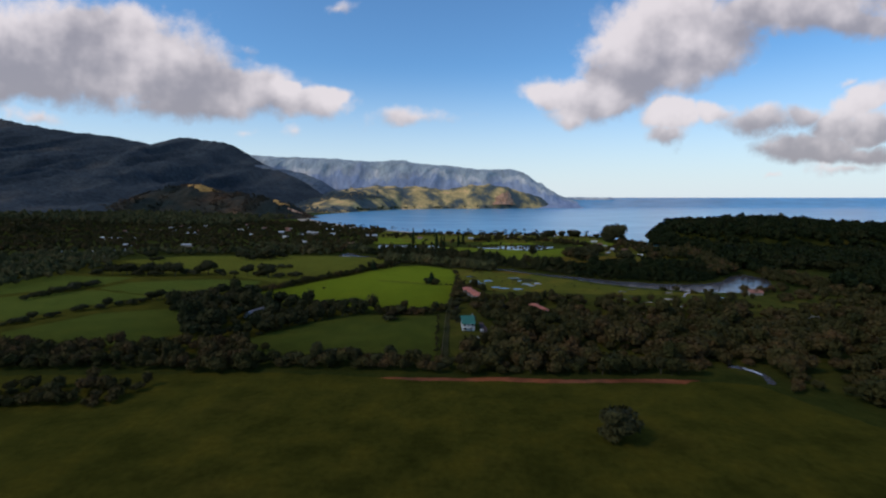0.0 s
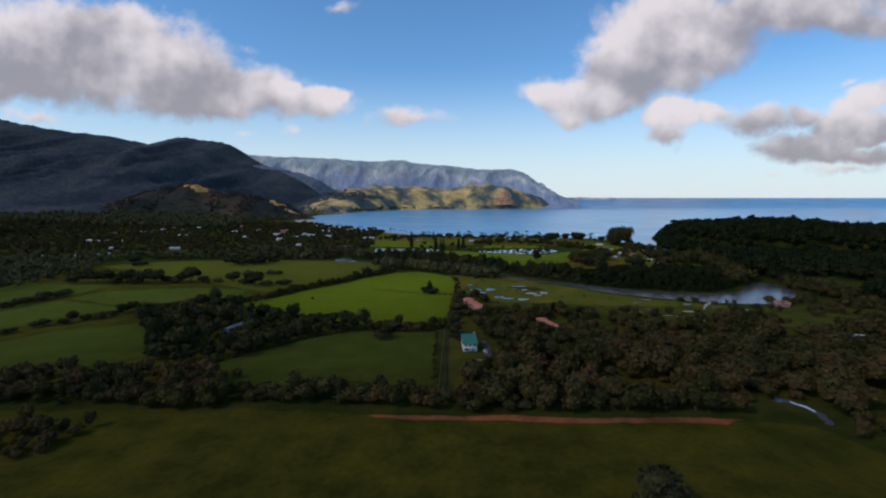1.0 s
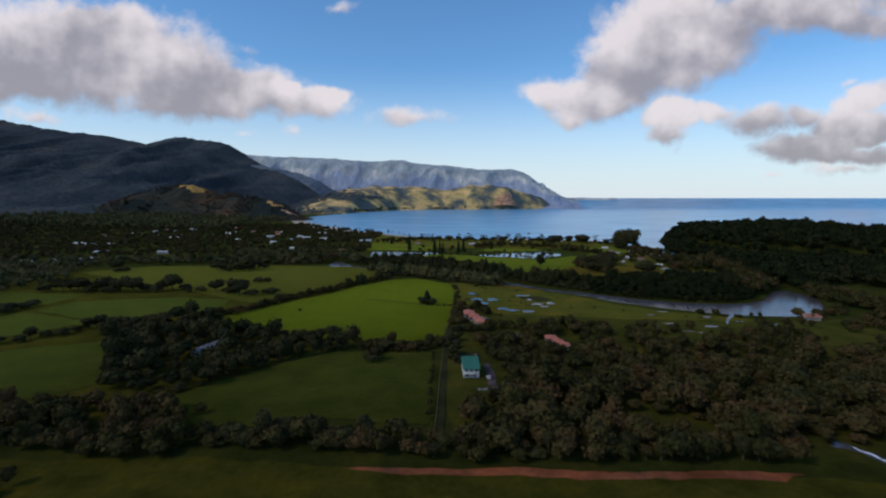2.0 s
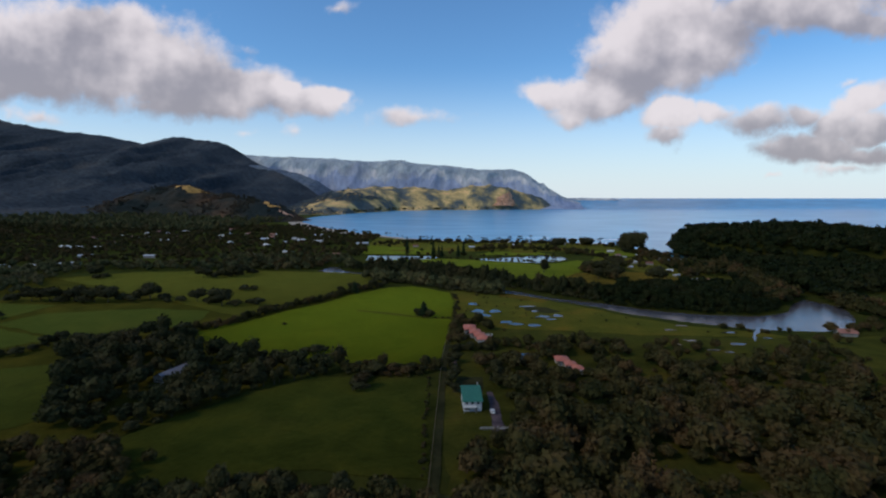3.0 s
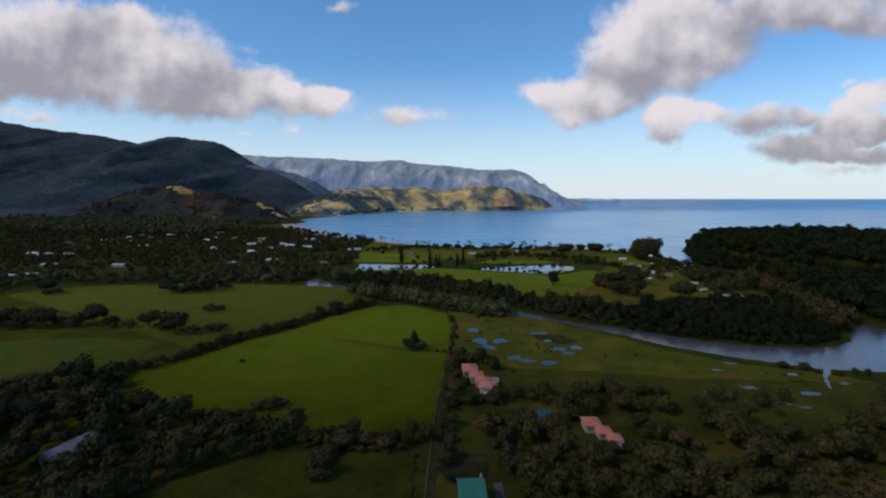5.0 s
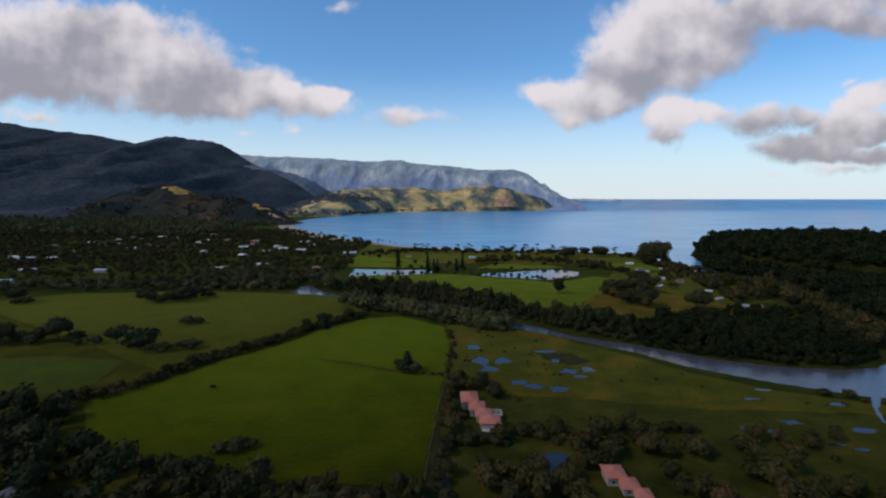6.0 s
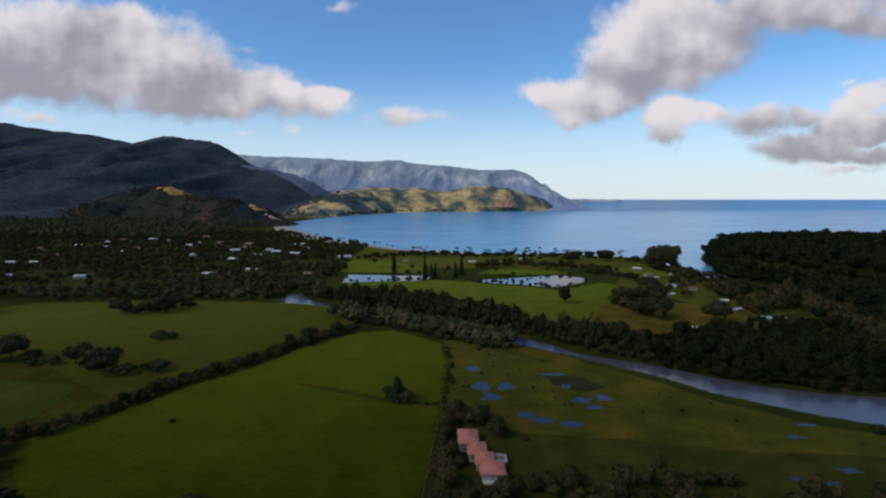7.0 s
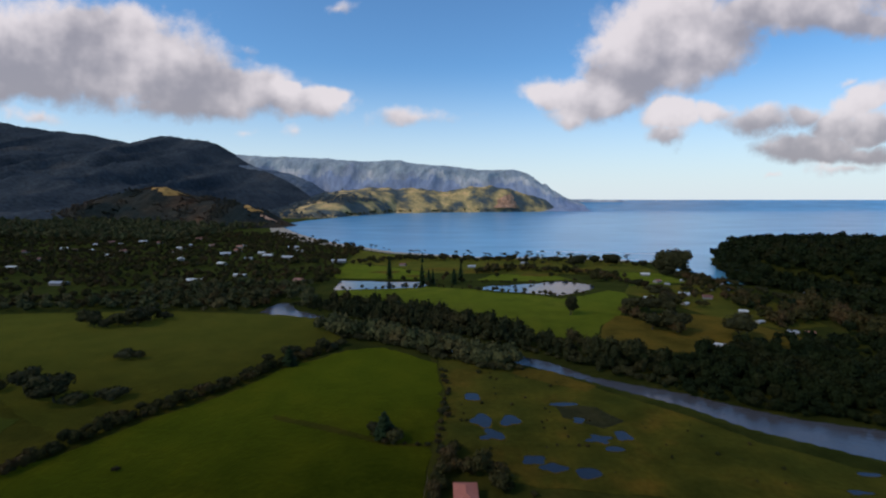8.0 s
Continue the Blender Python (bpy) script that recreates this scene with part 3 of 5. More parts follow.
# flooded taro patches, each with a low mud bund
def paddy(x, y, rx, ry, seed):
    rng = np.random.default_rng(seed)
    n = 18
    rad = 1 + 0.13 * rng.normal(size=3) @ np.array([np.cos(k * np.linspace(0, 2 * np.pi, n, endpoint=False) + rng.uniform(0, 6)) for k in (2, 3, 4)])
    ang = np.linspace(0, 2 * np.pi, n, endpoint=False)
    out = [(x + rx * r * math.cos(a), y + ry * r * math.sin(a)) for r, a in zip(rad, ang)]
    base = thing("taro_patch", "flooded taro patch of dark blue water with a muddy rim", "paddy", pose(x, y, FIELD + 0.02), "taro patches")
    bm = bmesh.new()
    bm.faces.new([bm.verts.new((px - x, py - y, 0.20)) for px, py in out])
    part("water", bm, M_PADDY, base)
    bm = bmesh.new()
    rings = [[bm.verts.new(((px - x) * s, (py - y) * s, h)) for px, py in out] for s, h in ((0.97, 0.0), (1.0, 0.26), (1.06, 0.25), (1.2, -0.1))]
    for a, b in zip(rings, rings[1:]):
        for i in range(n):
            bm.faces.new((a[i], a[(i + 1) % n], b[(i + 1) % n], b[i]))
    bmesh.ops.recalc_face_normals(bm, faces=bm.faces)
    part("bund", bm, M_MARSH, base, "low grassy mud bund")


UPPER_PADDIES = [(31, 550, 4.5, 5), (34, 521, 5, 7), (48, 521, 4.5, 6), (38, 506, 5, 5), (53, 484, 4.5, 4), (60, 478, 4.5, 4), (73, 474, 5, 4), (79, 540, 7, 2.5), (82, 521, 3, 3), (86, 502, 5, 4), (98, 505, 3.5, 5), (90, 493, 4, 2.5), (54, 399, 7.5, 7.5)]
LOWER_PADDIES = [(148, 428, 4.5, 2.5), (158, 425, 4, 2.2), (184, 473, 5, 2.5), (170, 461, 5, 2.2), (172, 434, 5, 3), (176, 413, 5, 2), (184, 409, 3.5, 2), (199, 426, 7, 3.5), (210, 454, 7, 3), (246, 432, 6, 3), (196, 396, 3, 2), (203, 387, 3, 2), (228, 440, 4, 2)]
PADDIES = UPPER_PADDIES + LOWER_PADDIES
for k, (x, y, rx, ry) in enumerate(PADDIES):
    paddy(x, y, *((rx * 1.1, ry * 0.95) if k < len(UPPER_PADDIES) else (rx * 0.85, ry * 0.7)), 60 + k)


# ---------------------------------------------------------------- mountains
def ridged(X, Y, scale, seed):
    return 1 - np.abs(wobble(X, Y, scale, seed, 3)) * 1.6


def lerp(x, pairs):
    return np.interp(x, [p[0] for p in pairs], [p[1] for p in pairs])


# dark forested mountain over the village, distance haze tinting its colour
CREST = [(-6700, 1023), (-4660, 915), (-3920, 784), (-3630, 724), (-3280, 684), (-2930, 634), (-2712, 588), (-2584, 608), (-2429, 648), (-2252, 628), (-2025, 593), (-1935, 568), (-1870, 523), (-1789, 480), (-1635, 408), (-1531, 360), (-1400, 318), (-1250, 268), (-1120, 210), (-1000, 140), (-900, 70), (-800, 0)]
FOOT = [(-6700, 1200), (-3000, 1300), (-1500, 1500), (-1250, 2100), (-1100, 2600), (-1000, 2900), (-800, 3300)]
BACK = [(-1800, 4640), (-1635, 4450), (-1400, 4250), (-1120, 4050), (-800, 3850)]
u, v = np.linspace(-6700, -800, 330), np.concatenate([np.linspace(0, 1, 100), [1.03, 1.08]])
U, V = np.meshgrid(u, v)
foot = lerp(U, FOOT)
MX, MY = U, foot + (lerp(U, BACK) - foot) * V
rise = np.where(V <= 1, np.clip(V, 0, 1) ** lerp(U, [(-3000, 1.2), (-1900, 1.35), (-1300, 1.5), (-1000, 1.6)]), 1 - (V - 1) * 3)
MZ = lerp(U, CREST) * rise * (1 - 0.26 * (1 - ridged(MX, MY * 0.35, 620, 2)) * np.sin(np.clip(V, 0, 1) * np.pi)) + 14 * wobble(MX, MY, 300, 3) * np.clip(V * 4, 0, 1) * (1 - np.clip(V, 0, 1) ** 6)
MZ = MZ + lerp(U, CREST) * 0.015 * wobble(MX, MX * 0, 170, 4) * np.clip(V, 0, 1) - 6 * (1 - V)
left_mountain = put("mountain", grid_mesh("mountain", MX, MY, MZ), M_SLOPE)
tagged(left_mountain, "dark forested mountain slope above the village, blue haze put into its colour", "mountain", kind="structure")

# paler ridge behind its lower end, paled by haze in its colour
RIDGE = [(-1900, 230), (-1720, 320), (-1620, 385), (-1530, 372), (-1480, 362), (-1380, 338), (-1240, 315), (-1120, 270), (-1050, 240), (-980, 192), (-870, 125), (-760, 60), (-660, 0)]
u, v = np.linspace(-1900, -660, 150), np.linspace(0, 1.05, 50)
U, V = np.meshgrid(u, v)
MX, MY = U, 3500 + 800 * V
MZ = lerp(U, RIDGE) * np.where(V <= 1, np.clip(V, 0, 1) ** 1.15, 1 - (V - 1) * 3) * (1 - 0.22 * (1 - ridged(MX, MY * 0.4, 300, 21)) * np.sin(np.clip(V, 0, 1) * np.pi)) + 6 * wobble(MX, MY, 120, 22) * V - 6 * (1 - V)
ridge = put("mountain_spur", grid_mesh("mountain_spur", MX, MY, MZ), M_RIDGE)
tagged(ridge, "forested spur behind the dark mountain, blue-grey haze put into its colour", "mountain", kind="structure")

# pale cliffs across the bay, their haze painted into three colours
CLIFF = [(-1950, 490), (-1820, 492), (-1615, 476), (-1254, 466), (-944, 451), (-738, 431), (-583, 431), (-480, 443), (-351, 436), (-248, 415), (-119, 400), (88, 390), (244, 364), (451, 354),
         (632, 359), (735, 339), (814, 293), (893, 226), (929, 236), (961, 200), (1077, 123), (1156, 90), (1240, 60)]
u, v = np.linspace(-1950, 1240, 340), np.linspace(0, 1, 40)
U, V = np.meshgrid(u, v)
crag = ridged(U, V * 500, 620, 5) + 0.3 * ridged(U, V * 320, 230, 6)
MX, MY = U, 4330 + 370 * V - 34 * crag * ease(0.1, 0.5, V) * (1 - ease(0.9, 1, V))
MZ = lerp(U, CLIFF) * (0.42 * V + 0.58 * ease(0.35, 0.82, V)) + 5 * wobble(U, U * 0, 60, 7) * V
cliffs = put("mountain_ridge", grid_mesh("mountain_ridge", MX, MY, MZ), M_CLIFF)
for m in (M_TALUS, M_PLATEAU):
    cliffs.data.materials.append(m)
# bluest haze tint low down, greyer on top, rock between
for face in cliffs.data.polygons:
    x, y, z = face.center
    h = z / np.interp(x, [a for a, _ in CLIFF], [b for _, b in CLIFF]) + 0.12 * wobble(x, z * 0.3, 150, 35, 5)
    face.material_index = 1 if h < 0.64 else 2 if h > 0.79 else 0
tagged(cliffs, "fluted cliff ridge across the bay, blue-grey haze put into its colours", "mountain", kind="structure")

# hills and headland on the far shore, sunlight raised in their colour
HILL = [(-1100, 50), (-950, 112), (-800, 165), (-606, 183), (-378, 188), (-104, 174), (79, 179), (216, 188), (398, 201), (535, 188), (673, 156), (810, 122), (925, 80), (986, 40), (1030, 8)]
SHORE = [(-1100, 2950), (-760, 2900), (-600, 3000), (-542, 3300), (-335, 3905), (100, 4085), (537, 4185), (960, 4405), (1030, 4480)]


def hill_points(U, V):
    shore = lerp(U, SHORE)
    X, Y = U, shore - 12 + np.maximum(4350 - shore, 170) * V
    rise = np.sin(np.clip(V, 0, 1.25) * np.pi / 2) ** 1.1
    return X, Y, lerp(U, HILL) * rise * (1 + 0.12 * wobble(X, Y * 0.6, 420, 8)) + 2.2 * wobble(X, Y, 150, 9, 3) * rise - 1.5


MX, MY, MZ = hill_points(*np.meshgrid(np.linspace(-1100, 1030, 220), np.linspace(0, 1.25, 60)))
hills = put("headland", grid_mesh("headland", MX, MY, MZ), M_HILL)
tagged(hills, "grassy headland hills, sunlight and dark tree and shadow patches put into the colour", "hill", kind="structure")

# low knolls at the mountain's foot, behind the village
def knoll_points(U, V):
    mid = lerp(U, [(-2100, 2200), (-1325, 2560), (-1100, 2500), (-910, 2400), (-720, 2260), (-560, 2200)])
    top = lerp(U, [(-2100, -8), (-1720, 0), (-1500, 100), (-1325, 150), (-1214, 162), (-1100, 112), (-910, 96), (-760, 82), (-680, 50), (-600, 8), (-560, -2)])
    X, Y = U, mid + 380 * V * lerp(U, [(-2100, 1), (-900, 0.8), (-560, 0.3)])
    return X, Y, top * (1 - V * V) ** 1.2 * (1 + 0.10 * wobble(X, Y, 300, 12)) + 4 * wobble(X, Y, 80, 13) * (1 - V * V) - 2


MX, MY, MZ = knoll_points(*np.meshgrid(np.linspace(-2100, -560, 160), np.linspace(-1, 1, 50)))
knolls = put("knolls", grid_mesh("knolls", MX, MY, MZ), M_KNOLL)
# orange meadow patches, their sunlight painted into the colour
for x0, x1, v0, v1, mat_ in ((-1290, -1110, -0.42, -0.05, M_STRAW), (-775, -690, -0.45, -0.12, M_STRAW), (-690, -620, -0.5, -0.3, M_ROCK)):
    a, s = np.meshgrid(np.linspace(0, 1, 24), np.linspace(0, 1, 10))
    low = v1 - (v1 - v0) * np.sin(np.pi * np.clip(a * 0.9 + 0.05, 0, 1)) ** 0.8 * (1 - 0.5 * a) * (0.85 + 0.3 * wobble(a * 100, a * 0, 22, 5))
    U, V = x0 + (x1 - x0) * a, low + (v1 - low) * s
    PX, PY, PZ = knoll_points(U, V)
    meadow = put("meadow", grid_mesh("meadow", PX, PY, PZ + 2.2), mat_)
    tagged(meadow, "small dry orange meadow on the foothill, sunlight put into its colour", "field", kind="structure")
tagged(knolls, "dark foothill knolls with rust-brown grassy patches", "hill", kind="structure")
# bare red rock face over the far shore
u, v = np.linspace(420, 620, 30), np.linspace(0, 1, 16)
U, V = np.meshgrid(u, v)
side = np.sin(np.clip((U - 420) / 200, 0, 1) * np.pi) ** 0.8 * (0.85 + 0.25 * wobble(U, U * 0, 130, 16))
MX, MY = U + 14 * wobble(U, V * 160, 60, 14), 4183 + (U - 537) * 0.4 + 95 * V - 22 * side
MZ = 34 + 128 * V * side + 14 * wobble(U, V * 150, 60, 15) * V
rock = put("rock_face", grid_mesh("rock_face", MX, MY, MZ), M_ROCK)
tagged(rock, "bare reddish rock face on the headland", "cliff", kind="structure")

# low dark point on the horizon
u, v = np.linspace(1080, 1800, 60), np.linspace(0, 1, 8)
U, V = np.meshgrid(u, v)
spit = put("spit", grid_mesh("spit", U, 4880 + 60 * V, 60 + (34 + 5 * wobble(U, V, 120, 3)) * np.sin(V * np.pi / 2) * ease(1800, 1650, U)), M_CLIFF)
tagged(spit, "low dark point of land on the horizon", "headland", kind="structure")


u, v = np.linspace(1020, 1560, 50), np.linspace(0, 1, 3)
U, V = np.meshgrid(u, v)
surf_line = put("surf", grid_mesh("surf", U, 4600 + 0.25 * (U - 1020) + 40 * V + 14 * wobble(U, U * 0, 90, 31), 1.2 + 0 * U), M_FOAM)
tagged(surf_line, "thin white line of surf off the headland", "surf", kind="structure")


# ---------------------------------------------------------------- trees
def ball(subdivisions):
    bm = bmesh.new()
    bmesh.ops.create_icosphere(bm, subdivisions=subdivisions, radius=1)
    V = np.array([v.co[:] for v in bm.verts])
    T = np.array([[v.index for v in f.verts] for f in bm.faces])
    bm.free()
    return V, T


BALL = {k: ball(k) for k in (1, 2)}


def crown_arrays(rng, w, h, base, lobes, fine, clumps, leaf):
    """Uneven crown: soft inner lobes under a dense coat of small three-cornered leaf sprays."""
    Vs, Ts, at = [], [], 0
    mids = []
    for k in range(lobes):
        a, r = rng.uniform(0, 2 * np.pi), (0.0 if k == 0 else rng.uniform(0.16, 0.34)) * w
        zc = base + h * (0.5 if k == 0 else rng.uniform(0.26, 0.72))
        s = np.array([w, w, h]) * (0.36 if k == 0 else rng.uniform(0.15, 0.25))
        mids.append((np.array([r * np.cos(a), r * np.sin(a), zc]), s))
    for c, s in mids:
        V, T = BALL[fine]
        bump = 1 + 0.10 * rng.normal(size=(len(V), 1))
        Vs.append(V * bump * s * 0.92 + c)
        Ts.append(T + at)
        at += len(V)
    n = clumps
    size = np.array([np.prod(s) ** (2 / 3) for _, s in mids])
    pick = rng.choice(lobes, n, p=size / size.sum())
    d = rng.normal(size=(n, 3))
    d[:, 2] = np.abs(d[:, 2]) * 0.9 - 0.25
    d /= np.linalg.norm(d, axis=1)[:, None]
    C = np.array([mids[k][0] for k in pick]) + d * np.array([mids[k][1] for k in pick]) * rng.uniform(0.86, 1.3, (n, 1))
    lean = d + 0.75 * rng.normal(size=(n, 3))
    t = np.cross(lean, rng.normal(size=(n, 3)))
    t /= np.linalg.norm(t, axis=1)[:, None] + 1e-9
    b = np.cross(lean / np.linalg.norm(lean, axis=1)[:, None], t)
    s = leaf * rng.uniform(0.6, 1.4, (n, 1))
    Vs.append(np.stack([C - t * s - b * s * 0.5, C + t * s - b * s * 0.6, C + b * s * 1.1], 1).reshape(-1, 3))
    Ts.append(at + np.arange(n)[:, None] * 3 + [0, 1, 2])
    return np.concatenate(Vs), np.concatenate(Ts)


def trunk_bm(h, r, limbs, spread, rng):
    """Tapered trunk with a few limbs."""
    bm = bmesh.new()

    def limb(a, b, ra, rb, sides=6):
        a, b = Vector(a), Vector(b)
        m = (b - a).to_track_quat("Z", "Y").to_matrix()
        rings = []
        for p, q in ((a, ra), (a.lerp(b, 0.5) + Vector((0.03 * h * rng.normal(), 0.03 * h * rng.normal(), 0)), (ra + rb) / 2), (b, rb)):
            rings.append([bm.verts.new(p + m @ Vector((q * math.cos(k * 2 * math.pi / sides), q * math.sin(k * 2 * math.pi / sides), 0))) for k in range(sides)])
        for lo, hi in zip(rings, rings[1:]):
            for k in range(sides):
                bm.faces.new((lo[k], lo[(k + 1) % sides], hi[(k + 1) % sides], hi[k]))
    limb((0, 0, -0.4), (0, 0, h), r, r * 0.5, 8)
    for k in range(limbs):
        a = 2 * math.pi * (k + rng.uniform(0, 0.6)) / max(limbs, 1)
        limb((0, 0, h * rng.uniform(0.55, 0.9)), (spread * math.cos(a), spread * math.sin(a), h * rng.uniform(1.15, 1.5)), r * 0.45, r * 0.12, 5)
    return bm


TREE_GROUP = "trees of the plain"


def tree_proto(name, label, w, h, trunk_h, mat_, seed, lobes=9, clumps=620, leaf=0.46):
    rng = np.random.default_rng(seed)
    t = thing(name, label, "tree", pose(0, -600, 0), TREE_GROUP)
    part("trunk", trunk_bm(trunk_h, 0.035 * h, 4, w * 0.25, rng), M_BARK, t)
    V, T = crown_arrays(rng, w, h - trunk_h * 0.6, trunk_h * 0.6, lobes, 2, clumps, leaf)
    put("crown", mesh_of("crown", V, T), mat_, t)
    return t


PROTO = [tree_proto("tree", "dark green broadleaf tree with a rounded crown", 9, 8.5, 2.6, M_LEAF, 101),
         tree_proto("tree", "dark green spreading broadleaf tree", 12, 9, 3.0, M_LEAF, 102, 11, 780, 0.5),
         tree_proto("tree", "tall dark green broadleaf tree", 8, 12, 3.6, M_LEAF, 103, 10, 700),
         tree_proto("tree", "brownish broadleaf tree with thin foliage", 8, 9, 3.0, M_LEAF_WARM, 104, 8, 520)]
BUSH = [tree_proto("bush", "low dark green hedge bush", 6.5, 4.2, 0.8, M_LEAF, 105, 7, 360, 0.36),
        tree_proto("bush", "wide dark green hedge bush", 8.5, 4.8, 0.9, M_LEAF, 106, 8, 430, 0.4),
        tree_proto("bush", "brownish low hedge bush", 5.5, 3.8, 0.8, M_LEAF_WARM, 107, 6, 300, 0.36)]
for ob in BUSH:
    ob["category"], ob["group"] = "bush", "hedgerow bushes"


GREAT = tree_proto("tree", "huge dark dome-crowned tree near the river mouth", 50, 36, 2.5, M_LEAF, 108, 18, 1700, 1.5)


EDGE = tree_proto("tree", "tall near-black tree on the river-mouth hill", 34, 26, 2.5, M_DARKWOODS, 109, 16, 1500, 1.15)


def conifer_proto(label, h, w, seed):
    rng = np.random.default_rng(seed)
    t = thing("conifer", label, "tree", pose(0, -600, 0), "conifers")
    part("trunk", trunk_bm(h * 0.96, 0.018 * h, 0, 0, rng), M_BARK, t)
    Vs, Ts, at = [], [], 0
    n = 260
    f = rng.uniform(0.06, 1, n)
    a = rng.uniform(0, 2 * np.pi, n)
    r = w * 0.5 * (1 - f) ** 0.7 * rng.uniform(0.35, 1.0, n) * (0.8 + 0.3 * np.sin(f * 40)) + 0.1
    C = np.stack([r * np.cos(a), r * np.sin(a), f * h], 1)
    out = np.stack([np.cos(a), np.sin(a), np.full(n, -0.25)], 1)
    side = np.stack([-np.sin(a), np.cos(a), np.zeros(n)], 1)
    s = (0.5 + 0.8 * (1 - f))[:, None] * w * 0.16
    quad = np.stack([C - out * s * 1.6, C - side * s, C + out * s * 1.3, C + side * s + [0, 0, 0.2]], 1).reshape(-1, 3)
    i = np.arange(n)[:, None] * 4
    V, T = BALL[2]
    core = V * (1 + 0.12 * rng.normal(size=(len(V), 1)))
    core = core * np.stack([w * 0.36 * (1.05 - 0.8 * (core[:, 2] + 1) / 2)] * 2 + [np.full(len(V), h * 0.45)], 1) + [0, 0, h * 0.53]
    put("crown", mesh_of("crown", np.concatenate([quad, core]), np.concatenate([i + [0, 1, 2], i + [0, 2, 3], T + len(quad)])), M_NEEDLE, t)
    return t


CONIFER = [conifer_proto("slender dark columnar conifer on the lawn", 22, 8.0, 111), conifer_proto("dark pointed tree in the pasture", 13, 10.5, 112)]


def palm_proto(h, seed):
    rng = np.random.default_rng(seed)
    t = thing("palm_tree", "tall coconut palm on the beach edge", "palm", pose(0, -600, 0), "beach palms")
    bm = bmesh.new()
    rings = []
    for k in range(7):
        f = k / 6
        c = Vector((0.12 * h * f * f, 0, h * f - 0.4))
        rr = 0.24 * (1 - 0.45 * f)
        rings.append([bm.verts.new(c + Vector((rr * math.cos(q), rr * math.sin(q), 0))) for q in np.linspace(0, 2 * math.pi, 6, endpoint=False)])
    for lo, hi in zip(rings, rings[1:]):
        for k in range(6):
            bm.faces.new((lo[k], lo[(k + 1) % 6], hi[(k + 1) % 6], hi[k]))
    part("trunk", bm, M_BARK, t)
    bm = bmesh.new()
    top = Vector((0.12 * h, 0, h - 0.5))
    for k in range(24):
        a, droop, L = rng.uniform(0, 2 * math.pi), rng.uniform(0.1, 1.2), rng.uniform(2.8, 4.2)
        prev = None
        for s in range(5):
            f = s / 4
            c = top + Vector((math.cos(a), math.sin(a), 0)) * L * f + Vector((0, 0, 1.3 * f - (1.2 + 2.2 * droop) * f * f))
            wv = Vector((-math.sin(a), math.cos(a), 0)) * (0.85 * math.sin(math.pi * min(0.95, 0.12 + f * 0.85)))
            row = (bm.verts.new(c - wv + Vector((0, 0, -0.25))), bm.verts.new(c), bm.verts.new(c + wv + Vector((0, 0, -0.25))))
            if prev:
                bm.faces.new((prev[0], prev[1], row[1], row[0]))
                bm.faces.new((prev[1], prev[2], row[2], row[1]))
            prev = row
    part("fronds", bm, M_PALM, t)
    return t


PALM = [palm_proto(13, 121), palm_proto(10, 122)]
used = set()


def plant(proto, x, y, s=1.0, turn=None, rng=random):
    """Stands a tree on the ground; the first use takes the model itself."""
    m = pose(x, y, height(x, y), 0, 0, rng.uniform(0, 360) if turn is None else turn)
    ob = proto if proto.name not in used else copy_thing(proto, m)
    used.add(proto.name)
    ob.matrix_basis = m @ Matrix.Diagonal((s, s, s * rng.uniform(0.9, 1.12), 1))
    return ob


BEACHSIDE = [(302, 980), (294, 921), (237, 812), (287, 835), (265, 787), (304, 818), (304, 753), (294, 713), (299, 679), (311, 676), (220, 643), (260, 581), (425, 835), (-50, 1080), (60, 1060), (150, 1100), (250, 1120)]


def in_glade(x, y):
    """The open strip of low grass beyond the river's upper bend, and the yards of the houses by the river mouth."""
    for hx, hy in BEACHSIDE:
        if (x - hx) ** 2 + ((y - hy + 7) * 0.6) ** 2 < 80:
            return True
    dx, dy = x + 134, y - 736
    along, off = -0.31 * dx + 0.95 * dy, 0.95 * dx + 0.31 * dy
    return (along > -14) & (along < 62) & (np.abs(off + 2) < 10)


def line(points, step, wide, protos, low, high, seed):
    """A ragged line of trees or bushes."""
    rng = random.Random(seed)
    for (ax, ay), (bx, by) in zip(points, points[1:]):
        L = math.hypot(bx - ax, by - ay)
        n = max(1, round(L / step))
        for k in range(n):
            f = (k + rng.uniform(0.1, 0.9)) / n
            off = rng.uniform(-wide, wide)
            x, y = ax + (bx - ax) * f - (by - ay) / L * off, ay + (by - ay) * f + (bx - ax) / L * off
            kind, s = rng.choice(protos), rng.uniform(low, high)
            if not in_glade(x, y):
                plant(kind, x, y, s, rng=rng)


# woodland too dense to count, one object a stand
SIZES = [(9, 8, 1.0), (11, 8.5, 1.0), (8, 10.5, 1.2), (7, 6, 0.5)]
LIGHT = [crown_arrays(np.random.default_rng(200 + k), w, h, b, 6, 1, 210, 0.075 * w) for k, (w, h, b) in enumerate(SIZES)]
FAR = [crown_arrays(np.random.default_rng(300 + k), w, h, b, 3, 1, 76, 0.115 * w) for k, (w, h, b) in enumerate(SIZES)]
FAINT = [crown_arrays(np.random.default_rng(400 + k), w, h, b, 1, 1, 34, 0.15 * w) for k, (w, h, b) in enumerate(SIZES)]


